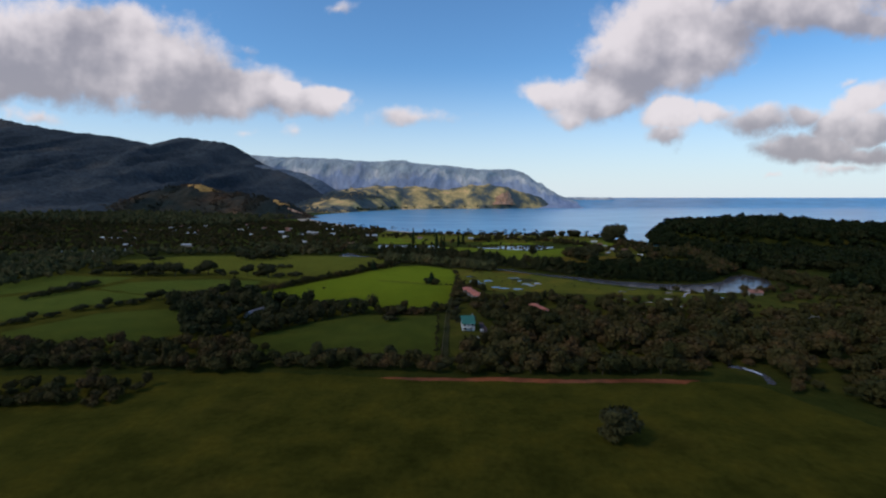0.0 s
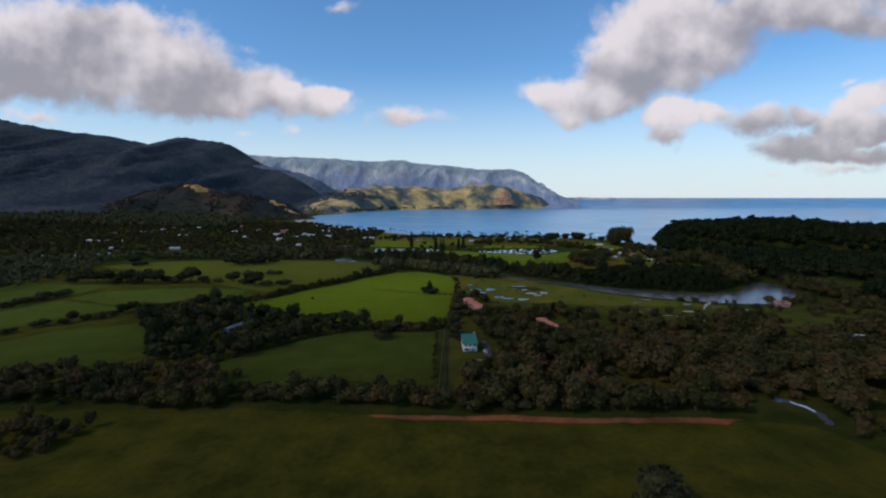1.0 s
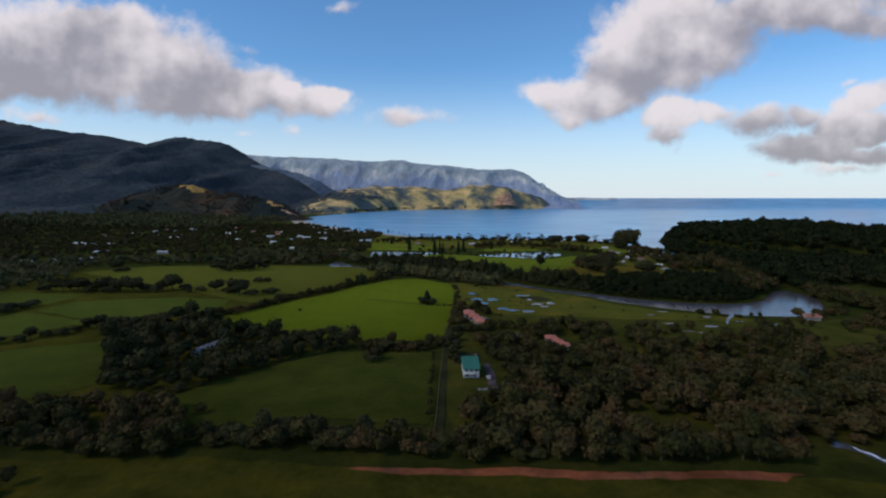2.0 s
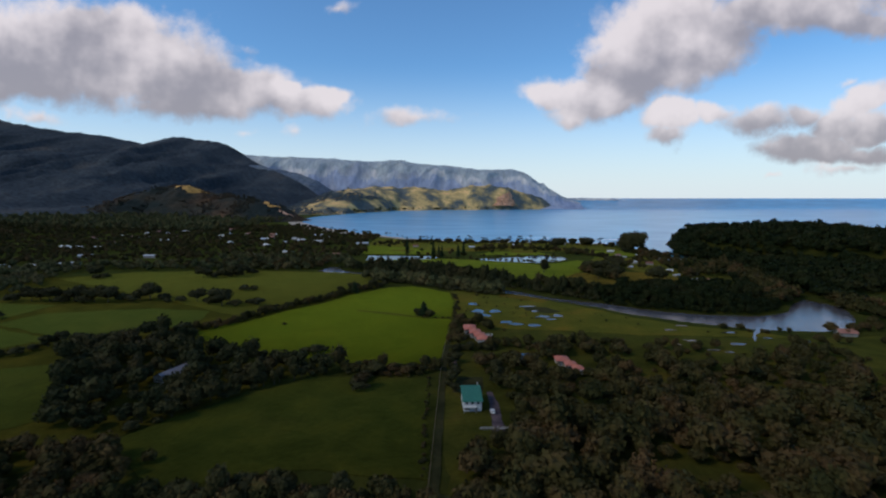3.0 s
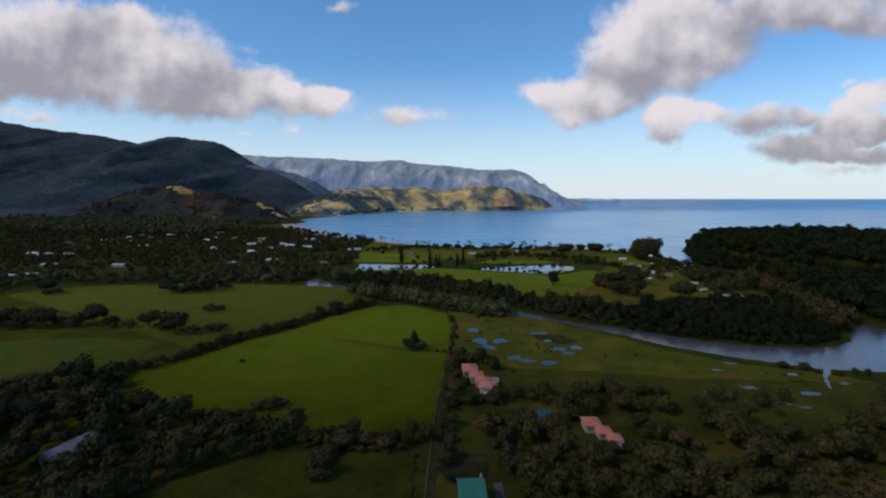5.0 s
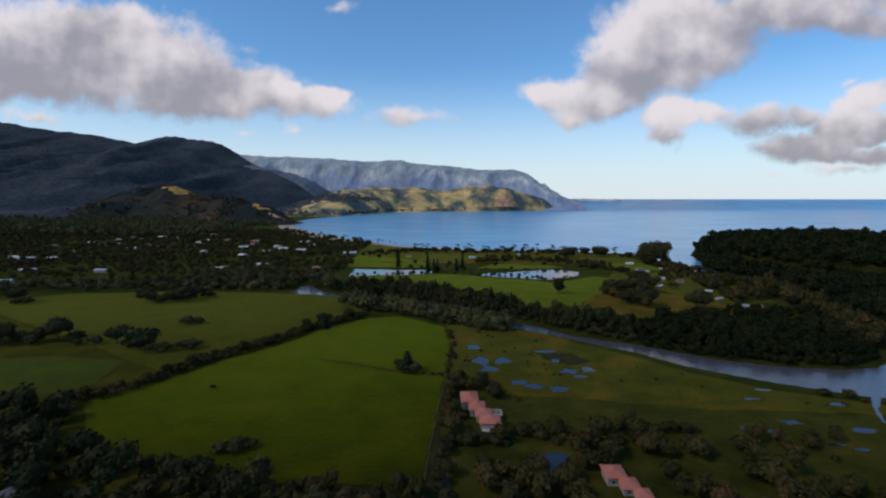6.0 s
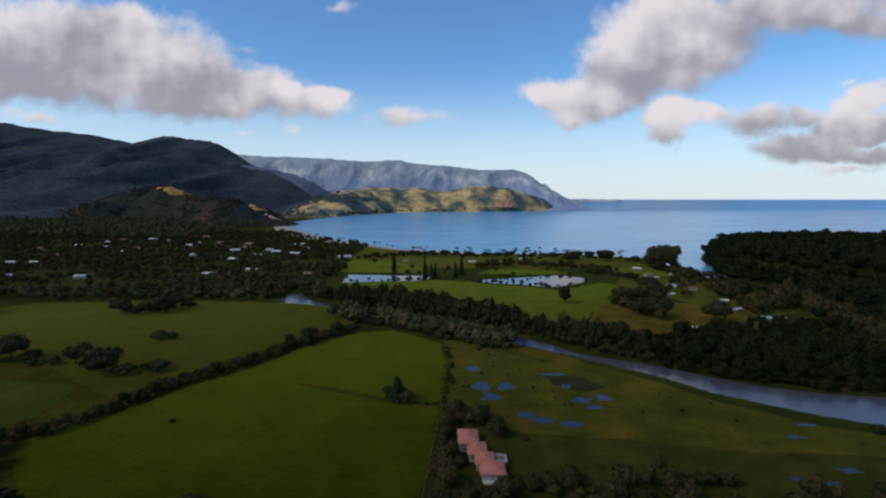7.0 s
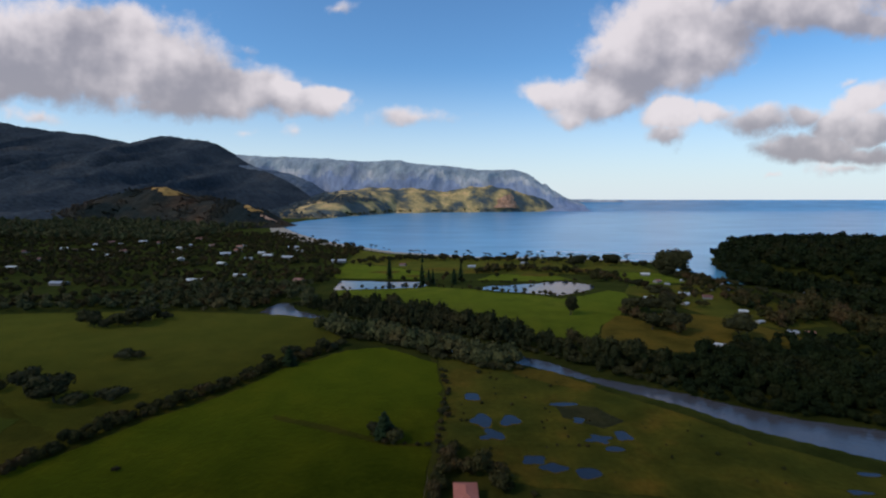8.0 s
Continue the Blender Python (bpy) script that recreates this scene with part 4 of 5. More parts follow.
def woods(name, label, X, Y, S, mat_, seed, squat=1.0, Z=None):
    rng = np.random.default_rng(seed)
    Vs, Ts, at = [], [], 0
    Z = land(X[None, :], Y[None, :])[0] if Z is None else Z
    for x, y, z, s in zip(X, Y, Z, S):
        if in_glade(x, y):
            continue
        V, T = (LIGHT if y < 640 and abs(x) < 330 else FAR if y < 1000 else FAINT)[rng.integers(0, 4)]
        a = rng.uniform(0, 6.28)
        c, n = math.cos(a), math.sin(a)
        R = np.array([[c, n, 0], [-n, c, 0], [0, 0, rng.uniform(0.85, 1.2) * squat]]) * s
        Vs.append(V @ R + [x, y, z - 0.4])
        Ts.append(T + at)
        at += len(V)
    ob = put(name, mesh_of(name, np.concatenate(Vs), np.concatenate(Ts)), mat_)
    return tagged(ob, label, "woodland", kind="stuff")


def scatter(box, step, seed, keep):
    rng = np.random.default_rng(seed)
    x0, y0, x1, y1 = box
    X, Y = np.meshgrid(np.arange(x0, x1, step), np.arange(y0, y1, step))
    X, Y = X.ravel() + rng.uniform(-0.48, 0.48, X.size) * step, Y.ravel() + rng.uniform(-0.48, 0.48, X.size) * step
    k = keep(X, Y)
    return X[k], Y[k], rng


def thicket(points, step, wide, low, high, seed, label="dense dark hedge of small trees", mat_=M_SCRUB):
    """A strip of wood along a line."""
    rng = np.random.default_rng(seed)
    X, Y = [], []
    for (ax, ay), (bx, by) in zip(points, points[1:]):
        L = math.hypot(bx - ax, by - ay)
        n = max(2, round(L * max(1, 2 * wide / step) / step))
        f, off = (np.arange(n) + rng.uniform(0, 1, n)) / n, rng.uniform(-wide, wide, n)
        X.append(ax + (bx - ax) * f - (by - ay) / L * off), Y.append(ay + (by - ay) * f + (bx - ax) / L * off)
    X, Y = np.concatenate(X), np.concatenate(Y)
    return woods("thicket", label, X, Y, rng.uniform(low, high, X.size), mat_, seed)


B0, B1, B2 = BUSH
T0, T1, T2, T3 = PROTO
line([(-361, 420), (-361, 453), (-352, 500)], 7, 4, [B0, B1], 1.1, 1.8, 1)
line([(-306, 328), (-292, 372), (-258, 408), (-244, 440)], 8, 3, [B0, B1, T0], 0.7, 1.2, 2)
line([(-400, 560), (-313, 552), (-275, 570), (-198, 545), (-157, 545)], 11, 6, [B0, B1, B1, T1], 1.2, 1.9, 3)
line([(-163, 505), (-140, 535), (-116, 572), (-98, 606)], 7, 3, [B0, B1, T0], 0.5, 1.0, 4)
line([(-160, 470), (-153, 495), (-138, 525), (-111, 562), (-92, 601), (-59, 641)], 9, 1.4, [B0, B2], 0.5, 0.9, 5)
thicket([(-190, 452), (-160, 472), (-153, 495), (-138, 525), (-111, 562), (-92, 601), (-66, 634)], 3.6, 3.4, 0.42, 0.78, 131, "low dark hedge between two pastures")
line([(-93, 612), (-74, 626), (-58, 645)], 6, 2, [B1, T0], 0.8, 1.3, 6)
line([(-3.5, 268), (-4, 300), (-4, 340), (-4, 366)], 4, 0.8, [B0, B2], 0.2, 0.42, 171)
thicket([(-36, 370), (-20, 367), (-5, 368)], 3.5, 1.5, 0.22, 0.4, 172, "low brown hedge at the pasture's end", M_SCRUB)
line([(-50, 375), (-20, 374), (2, 376)], 4.5, 3.5, [T2, T0, B1], 0.5, 0.72, 7)
thicket([(-52, 377), (-20, 375), (2, 378)], 4.2, 5, 0.5, 0.8, 81)
line([(-36, 372), (-42, 345)], 4, 4, [T1, B1, T3], 0.8, 1.1, 8)
plant(B1, -76, 409, 1.15), plant(B0, -71, 411, 1.0), plant(B1, -82, 408, 0.9)
line([(-262, 424), (-232, 424), (-214, 442)], 7, 4, [T0, T1, B1], 0.7, 1.0, 10)
thicket([(-330, 266), (-242, 268), (-181, 268), (-100, 262)], 5.5, 20, 0.6, 1.05, 11)
thicket([(-100, 256), (-50, 254), (0, 250)], 5.5, 7, 0.6, 1.0, 80)
line([(-300, 254), (-181, 255), (-106, 252)], 9, 4, [T3, T0, B2], 0.6, 0.9, 51)
thicket([(-232, 190), (-205, 206), (-168, 216), (-140, 214)], 6, 13, 0.55, 0.95, 52, "dark bushes beside the dim pasture")
line([(-86, 251), (-66, 257), (-44, 255), (-26, 256)], 5.5, 4, [T0, T1, B1, T2], 0.75, 1.05, 12)
line([(-9, 246), (20, 247), (78, 245), (124, 243)], 5, 4, [T0, B1, T3, T2], 0.55, 0.85, 13)
line([(-290, 700), (-252, 700), (-240, 730)], 7, 6, [B1, T0, T1], 1.2, 1.8, 14)
line([(-420, 700), (-400, 690)], 8, 4, [B1, T1], 1.2, 1.7, 82)
line([(-210, 620), (-190, 610)], 8, 4, [B1, B0], 1.1, 1.5, 83)
thicket([(-262, 776), (-220, 784), (-158, 776)], 7, 6, 1.0, 1.5, 15)
line([(-62, 373), (-92, 352), (-128, 304)], 5, 3, [T0, B1, T2], 0.6, 0.9, 18)
thicket([(-230, 268), (-300, 275), (-350, 320)], 6, 12, 0.7, 1.1, 20)
line([(12, 474), (15, 520), (17, 560), (14, 596)], 6, 2, [B0, B2], 0.45, 0.8, 86)
line([(8, 345), (9, 372), (10, 400), (12, 425)], 5, 2, [B0, B1, T0], 0.5, 0.8, 87)
line([(31, 352), (34, 380)], 9, 2, [T2, T0], 0.75, 0.9, 88)
line([(12, 410), (20, 414), (30, 412), (40, 420)], 5, 3, [T0, B1, T2], 0.6, 0.85, 89)
line([(-4, 497), (9, 496)], 5, 1, [B0, B2], 0.3, 0.5, 98)
# river banks
line([(-140, 790), (-77, 752), (-26, 716), (22, 688), (63, 650), (84, 626), (112, 602), (134, 582), (154, 566)], 7, 4, [T0, T1, B1], 0.4, 0.75, 21)
thicket([(152, 561), (168, 550), (192, 532), (222, 520), (256, 514), (284, 522), (302, 543)], 5.5, 4, 0.45, 0.8, 151, "near-black trees overhanging the river bank", M_DARKWOODS)

line([(-60, 668), (-20, 646), (14, 618), (44, 597), (64, 592)], 6, 3, [B1, B0, B1], 0.95, 1.35, 23)
thicket([(-84, 696), (-60, 680), (-20, 660), (16, 634), (44, 612), (62, 600)], 4.6, 12, 0.95, 1.4, 60, "grey-green bushes on the near river bank", M_WOODS)
line([(-86, 702), (-72, 690), (-62, 660)], 6, 3, [B1, T0], 0.8, 1.2, 24)
# near bank and the wooded end of the river
thicket([(205, 468), (228, 456), (252, 450)], 6, 3, 0.45, 0.75, 101, "dark bushes on the near river bank")
thicket([(282, 448), (310, 456), (334, 470)], 6, 5, 0.5, 0.9, 102, "dark bushes on the near river bank")
thicket([(364, 470), (368, 520), (366, 560)], 7, 15, 0.9, 1.3, 103, "dark trees at the river bend")
thicket([(335, 446), (380, 452), (440, 480)], 8, 12, 0.7, 1.1, 104, "dark trees at the river bend")
thicket([(9, 430), (13, 462), (18, 492)], 5, 4, 0.4, 0.75, 105, "brownish dark hedge beside the villa")
thicket([(14, 482), (24, 478), (34, 472), (42, 462)], 5, 4, 0.7, 1.15, 106, "dark brownish trees behind the villa")
thicket([(14, 420), (16, 436), (17, 452)], 5, 2.5, 0.6, 0.95, 121, "dark trees between lane and villa")
thicket([(16, 414), (30, 416), (44, 424)], 6, 4, 0.6, 0.95, 122, "dark trees below the villa")
thicket([(44, 424), (56, 420), (68, 424)], 5.5, 4, 0.5, 0.85, 161, "dark bushes on the rough grass below the villa")
thicket([(88, 420), (104, 424), (122, 430)], 5.5, 5, 0.5, 0.9, 162, "dark bushes on the rough grass beside the marsh")
thicket([(130, 410), (150, 414), (168, 404)], 6.5, 6, 0.45, 0.8, 163, "dark bushes on the rough grass beside the marsh")
thicket([(62, 396), (70, 400), (80, 400)], 4.5, 3, 0.7, 1.1, 164, "dark trees behind the pink-roofed villa")
thicket([(66, 368), (78, 364), (90, 368)], 5, 3, 0.45, 0.7, 123, "dark bushes below the pink-roofed villa")
thicket([(92, 392), (98, 376), (108, 372)], 6, 4, 0.6, 1.0, 124, "dark trees beside the pink-roofed villa")
r = np.random.default_rng(107)
X, Y = r.uniform(22, 230, 420), r.uniform(452, 628, 420)
MARSH = [(12, 628), (40, 606), (86, 574), (116, 544), (138, 522), (156, 498), (190, 470), (236, 450), (140, 454), (44, 472), (20, 495), (20, 560)]
k = (signed(MARSH, X, Y) < -3) & (wobble(X, Y, 50, 9) > -0.1)
for px, py, rx, ry in PADDIES:
    k &= ((X - px) / (rx + 2)) ** 2 + ((Y - py) / (ry + 2)) ** 2 > 1
woods("tussocks", "low dark tussocks scattered over the marsh", X[k], Y[k], r.uniform(0.07, 0.22, int(k.sum())), M_SCRUB, 108)
outline_sheet("creek", [(240, 468), (236, 465), (229.5, 457), (223, 449), (218.4, 441), (215, 434), (216.4, 433.4), (220.2, 440.4), (225, 448), (232, 455), (239, 462), (244, 465)], FIELD + 0.06, M_RIVER, 0, "narrow bright creek leaving the river", "creek", 3, 0.3, 47)
# lone trees
plant(CONIFER[1], -12, 503, 1.0), plant(T1, -7, 500, 0.75), plant(T0, -17, 506, 0.75)
plant(B1, -7, 499, 0.7), plant(B0, -17, 505, 0.7), plant(B2, -11, 498, 0.7)
plant(CONIFER[1], -86, 601, 0.9)
plant(T1, 66, 174, 1.35), plant(B1, 61, 173, 1.1), plant(B0, 37, 588, 0.6), plant(B2, -117, 476, 0.6)
# tall trees on the river-mouth hill's edge
for x, y, s in ((397, 902, 0.5), (404, 928, 0.62), (414, 952, 0.68), (428, 984, 0.7), (442, 1024, 0.7), (462, 1062, 0.66), (490, 1110, 0.66), (520, 1160, 0.6), (424, 915, 0.7), (450, 985, 0.75), (560, 1200, 0.6)):
    plant(EDGE, x, y, s * 1.4)
line([(322, 975), (336, 968), (352, 970), (366, 985)], 6, 5, [B1, T0, B0], 1.2, 1.9, 141)
# lawn
plant(T2, 135, 742, 1.6), plant(T0, 139, 749, 1.3), plant(GREAT, 346, 992, 1.0), plant(T1, 207, 682, 2.0), plant(T0, 190, 690, 1.7), plant(T1, 247, 666, 2.1), plant(T0, 258, 672, 1.6), plant(T1, 212, 750, 1.8), plant(T0, 226, 742, 1.7), plant(T1, 198, 760, 1.6), plant(GREAT, 288, 1082, 0.62), plant(GREAT, 232, 1075, 0.55), plant(T0, 330, 1060, 1.6), plant(T0, 262, 1085, 1.9), plant(T1, 222, 1060, 1.7)
for x, y, s in ((-57, 940, 1.3), (-12, 905, 1.35), (-3, 893, 1.0), (2, 899, 0.9), (28, 903, 0.95), (38, 925, 1.15), (30, 915, 0.8), (-20, 1110, 0.8)):
    plant(CONIFER[0], x, y, s)
rng = random.Random(5)
for x, y in ((56, 866), (48, 880), (-30, 886), (-45, 880), (140, 846), (152, 842), (100, 918), (178, 872), (192, 890), (170, 905)):
    plant(rng.choice([B0, B1]), x, y, rng.uniform(0.6, 1.1), rng=rng)
line([(240, 900), (262, 850), (255, 800), (230, 770)], 9, 7, [T3, T1, T0], 1.0, 1.5, 25)
thicket([(200, 765), (230, 788), (280, 775)], 9, 7, 0.7, 1.1, 26, "dark trees beyond the dry grass")
thicket([(290, 690), (330, 720), (370, 760)], 9, 10, 0.9, 1.4, 27, "dark trees near the river")
line([(-140, 1090), (-60, 1150), (40, 1140), (140, 1120), (240, 1110)], 13, 14, [T0, T3, B1, T1], 0.9, 1.5, 28)
line([(345, 990), (362, 930), (376, 880), (380, 800)], 9, 6, [T0, T1, B1], 0.7, 1.1, 29)
thicket([(385, 800), (372, 720), (352, 640), (335, 580), (305, 550)], 8, 10, 1.1, 1.6, 53, "dark trees lining the river's far reach")
rng = random.Random(21)
for x, y, wx, wy in ((-70, 1010, 26, 14), (10, 1040, 30, 16), (70, 1020, 34, 20), (-20, 975, 18, 9), (150, 985, 30, 14), (210, 1030, 36, 22), (120, 1070, 40, 18)):
    ring = [(x + wx * math.cos(q) * rng.uniform(0.7, 1.2), y + wy * math.sin(q) * rng.uniform(0.7, 1.2)) for q in np.linspace(0, 2 * math.pi, 12, endpoint=False)]
    outline_sheet("dry_grass", ring, FIELD + 0.05, M_TAN, 0.2, "worn brown patch in the lawn", "field", 30, 0, 70)
thicket([(-150, 1010), (-140, 960), (-150, 900)], 10, 10, 0.7, 1.2, 54, "dark trees at the lawn's edge")
thicket([(60, 1000), (130, 1030), (215, 1000), (250, 960), (225, 920)], 9, 16, 0.6, 1.25, 55, "dark trees between lawn and beach")
thicket([(-110, 1120), (-30, 1165), (70, 1150), (180, 1145), (300, 1120), (335, 1060)], 12, 12, 0.6, 1.2, 56, "dark trees behind the beach")
thicket([(-112, 868), (-60, 874), (0, 884), (30, 880), (56, 866), (110, 846)], 11, 2.5, 0.3, 0.75, 57, "low shrubs on the pond bank")
thicket([(-60, 940), (0, 926), (60, 921), (130, 921), (205, 938)], 12, 2.5, 0.3, 0.8, 58, "low shrubs on the pond bank")
thicket([(64, 866), (96, 852), (122, 840), (146, 828), (176, 848)], 7, 3, 0.35, 0.75, 59, "low dark shrubs on the pond bank")
for x, y in ((-35, 985), (-70, 1060), (90, 960), (20, 960), (165, 960), (-100, 1050), (45, 1095)):
    plant(rng.choice([T0, T2, T3, B1]), x, y, rng.uniform(0.7, 1.1), rng=rng)
thicket([(250, 790), (290, 830), (330, 880)], 13, 20, 0.6, 1.1, 75, "scattered dark trees among the beach houses")
thicket([(300, 700), (320, 780), (345, 860), (350, 960)], 11, 16, 0.7, 1.2, 76, "dark trees beside the river mouth")
# palms along the beach
rng = random.Random(8)
for x, n in ((-330, 2), (-285, 3), (-235, 2), (-190, 3), (-131, 3), (-98, 2), (-42, 3), (-28, 3), (46, 3), (62, 2), (94, 3), (122, 3), (150, 4), (164, 4), (180, 4), (196, 2), (225, 3), (240, 3), (275, 2), (305, 3), (324, 3)):
    for k in range(n):
        px = x + rng.uniform(-7, 7)
        py = float(np.interp(px, [-420, -282, -86, 82, 240, 345], [1742, 1500, 1256, 1170, 1162, 1118])) + rng.uniform(-10, 6)
        plant(rng.choice(PALM), px, py, rng.uniform(0.8, 1.2), rng=rng)


WOOD_EDGE = [(395, 885), (410, 935), (446, 1045), (510, 1190), (630, 1280), (1300, 1400), (1500, 1000), (1300, 600), (900, 380), (420, 420), (368, 462), (470, 560), (440, 590), (360, 570), (372, 640), (395, 720), (400, 800)]
X, Y, r = scatter((340, 380, 1500, 1400), 11.3, 31, lambda X, Y: (signed(WOOD_EDGE, X, Y) < -4) & (X < 0.98 * Y + 20))
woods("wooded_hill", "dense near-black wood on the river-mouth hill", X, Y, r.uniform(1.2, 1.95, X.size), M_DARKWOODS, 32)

SCRUB = [(6, 238), (128, 237), (150, 256), (320, 270), (380, 380), (345, 440), (260, 430), (140, 418), (40, 470), (22, 462), (16, 400), (30, 352), (32, 300), (10, 280)]
HOUSES_CLEAR = [(17, 326, 17), (27, 446, 21), (76, 382, 18), (27, 325, 9), (55, 400, 9), (17, 355, 10), (17, 300, 6), (268, 345, 13), (205, 425, 20), (156, 236, 10), (78, 268, 7), (90, 272, 8), (102, 270, 6)]


def clear_of_houses(X, Y):
    ok = np.ones(X.shape, bool)
    for hx, hy, hr in HOUSES_CLEAR:
        ok &= (X - hx) ** 2 + ((Y - hy) * 0.7) ** 2 > hr * hr
    return ok


FRONT_SCRUB = [(128, 250), (160, 252), (175, 215), (182, 150), (420, 120), (560, 300), (480, 420), (345, 440), (320, 270)]
X, Y, r = scatter((120, 110, 560, 440), 9.0, 73, lambda X, Y: (signed(FRONT_SCRUB, X, Y) < -2) & (X < 0.98 * Y + 60) & clear_of_houses(X, Y) & (wobble(X, Y, 60, 5) > -0.7))
woods("scrub_woodland", "dark scrub woodland beside the dim pasture", X, Y, 0.7 + 0.9 * r.random(X.size) ** 1.6, M_SCRUB, 74, 0.9)
X, Y, r = scatter((10, 236, 390, 475), 7.3, 33, lambda X, Y: (signed(SCRUB, X, Y) < -2) & clear_of_houses(X, Y) & (wobble(X, Y, 60, 5) > np.where(Y + 0.12 * X > 405, 0.12, np.where(Y > 345, -0.4, -0.9))))
woods("scrub_woodland", "dense dark olive scrub and small trees round the houses", X, Y, (0.6 + 0.95 * r.random(X.size) ** 1.6) * np.interp(Y, [300, 410], [1.12, 0.75]), M_SCRUB, 34, 0.9)
VILLAGE = [(-470, 902), (-697, 1143), (-783, 1321), (-714, 1299), (-613, 1201), (-728, 1420), (-720, 1492), (-527, 1278), (-403, 1228), (-309, 923), (-269, 969), (-332, 1159), (-339, 1248),
           (-173, 923), (-312, 1201), (-266, 1175), (-311, 1356), (-276, 1278), (-163, 1120), (-625, 1574), (-432, 1381), (-570, 794), (-548, 800), (-528, 812), (-693, 1040), (-631, 750), (-602, 784), (-580, 907), (-727, 1056), (-655, 1045), (-548, 1339), (-405, 1290)]
rng = random.Random(12)
SPREAD = [(rng.uniform(-820, -260), rng.uniform(1080, 1560)) for k in range(12)]


def clear_of_village(X, Y):
    ok = np.ones(X.shape, bool)
    for hx, hy in VILLAGE + SPREAD:
        ok &= (X - hx) ** 2 + ((Y - hy + 9) * 0.6) ** 2 > 13 ** 2
    return ok


X, Y, r = scatter((-1000, 780, -140, 1800), 13.5, 35, lambda X, Y: (signed(SEA, X, Y) > 24 + 0.05 * np.maximum(0, Y - 1350)) & (signed(POND, X, Y) > 30) & (X < -150 - np.maximum(0, 950 - Y) * 0.1) & (X > -0.98 * Y) & (wobble(X, Y, 110, 6) > -0.3) & clear_of_village(X, Y))
woods("village_woods", "dark trees filling the village between the roofs", X, Y, r.uniform(0.6, 1.25, X.size), M_SCRUB, 36)
X, Y, r = scatter((-640, 380, -330, 790), 13, 37, lambda X, Y: ((X < -455 - (Y - 690) * 0.4) & (X < -430) | (Y > 755) | (X < -470)) & (X > -0.98 * Y - 20))
woods("valley_woods", "dark trees at the edge of the far pastures", X, Y, r.uniform(0.8, 1.4, X.size), M_WOODS, 38)
X, Y, r = scatter((-330, 762, -120, 900), 11, 39, lambda X, Y: (signed(RIVER, X, Y) > 8) & (X < -140 + (860 - Y) * 0.3))
woods("riverside_woods", "dark trees along the upper river bank", X, Y, r.uniform(0.8, 1.3, X.size), M_WOODS, 40)
X, Y, r = scatter((165, 540, 400, 1000), 12, 41, lambda X, Y: (signed(RIVER, X, Y) > 9) & (((X > 0.25 * (Y - 560) + 210) & (Y < 660)) | ((X > 300) & (Y > 640) & (Y < 800)) & (wobble(X, Y, 70, 2) > 0.05)))
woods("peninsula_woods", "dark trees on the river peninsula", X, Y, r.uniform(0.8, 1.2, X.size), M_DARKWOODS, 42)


BELT = [(-150, 786), (-122, 786), (-90, 773), (-43, 759), (2, 733), (47, 703), (67, 669), (104, 636), (138, 617), (168, 598), (226, 618), (262, 604), (292, 575), (305, 541), (278, 515), (255, 511), (222, 517), (192, 529), (166, 547), (148, 558), (110, 594), (90, 620), (38, 657), (-38, 702), (-98, 752)]
X, Y, r = scatter((-150, 510, 310, 850), 6.0, 61, lambda X, Y: signed(BELT, X, Y) < 1)
S, tip = r.uniform(0.95, 1.35, X.size) * np.interp(signed(RIVER, X, Y), [2, 30], [0.3, 1.0]), X + 6 * r.normal(size=X.size) > 150
woods("riverside_woods", "dense dark belt of trees along the river bank", X[~tip], Y[~tip], S[~tip], M_BELT, 62, 1.3)
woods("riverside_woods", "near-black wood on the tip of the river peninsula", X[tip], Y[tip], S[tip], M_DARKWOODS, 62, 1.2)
X, Y, r = scatter((-1900, 1500, -640, 2350), 27, 63, lambda X, Y: (signed(SEA, X, Y) > 50) & (X > -0.98 * Y))
woods("foothill_woods", "dark trees at the mountain's foot", X, Y, r.uniform(1.6, 2.6, X.size), M_WOODS, 64)
X, Y, r = scatter((-2000, 800, -980, 1560), 24, 67, lambda X, Y: (X > -1.02 * Y - 120) & (wobble(X, Y, 200, 19) > -0.75))
woods("foothill_woods", "dark trees on the plain below the mountain", X, Y, r.uniform(1.2, 2.2, X.size), M_SCRUB, 68)
r = np.random.default_rng(65)
X, Y, Z = knoll_points(r.uniform(-1650, -600, 1500), r.uniform(-0.95, 0.15, 1500))
k = (wobble(X, Y, 160, 17) > -0.15) & (Z > 3)
for x0, x1 in ((-1310, -1090), (-790, -610)):
    k &= (X < x0) | (X > x1) | (r.random(X.size) < 0.12)
woods("foothill_woods", "dark trees over the rust-brown foothill", X[k], Y[k], r.uniform(0.8, 1.5, int(k.sum())), M_KNOLLWOOD, 66, 1.0, Z[k])
# Vale woods are added for the cloud shade there; the bank is wooded shore.
r = np.random.default_rng(71)
U, V = r.uniform(-1100, -440, 2600), r.uniform(0.01, 0.98, 2600)
X, Y, Z = hill_points(U, V)
vale = np.abs(V - np.interp(U, [-1100, -800, -440], [0.55, 0.44, 0.36])) < np.interp(U, [-1100, -800, -620, -440], [0.4, 0.13, 0.11, 0.0]) * (1 + 0.5 * wobble(X, Y, 120, 31))
bank = V < np.interp(U, [-1100, -760, -560], [0.30, 0.10, 0.02]) * (1 + 0.7 * wobble(X, Y, 90, 32))
k = vale | bank | (wobble(X, Y, 110, 33) > 1.15)
woods("headland_woods", "haze-tinted dark woods on the headland, added in its vale for cloud shade", X[k], Y[k], r.uniform(1.1, 2.2, int(k.sum())), M_VALE, 72, 0.9, Z[k])
u = np.linspace(-560, 960, 150)
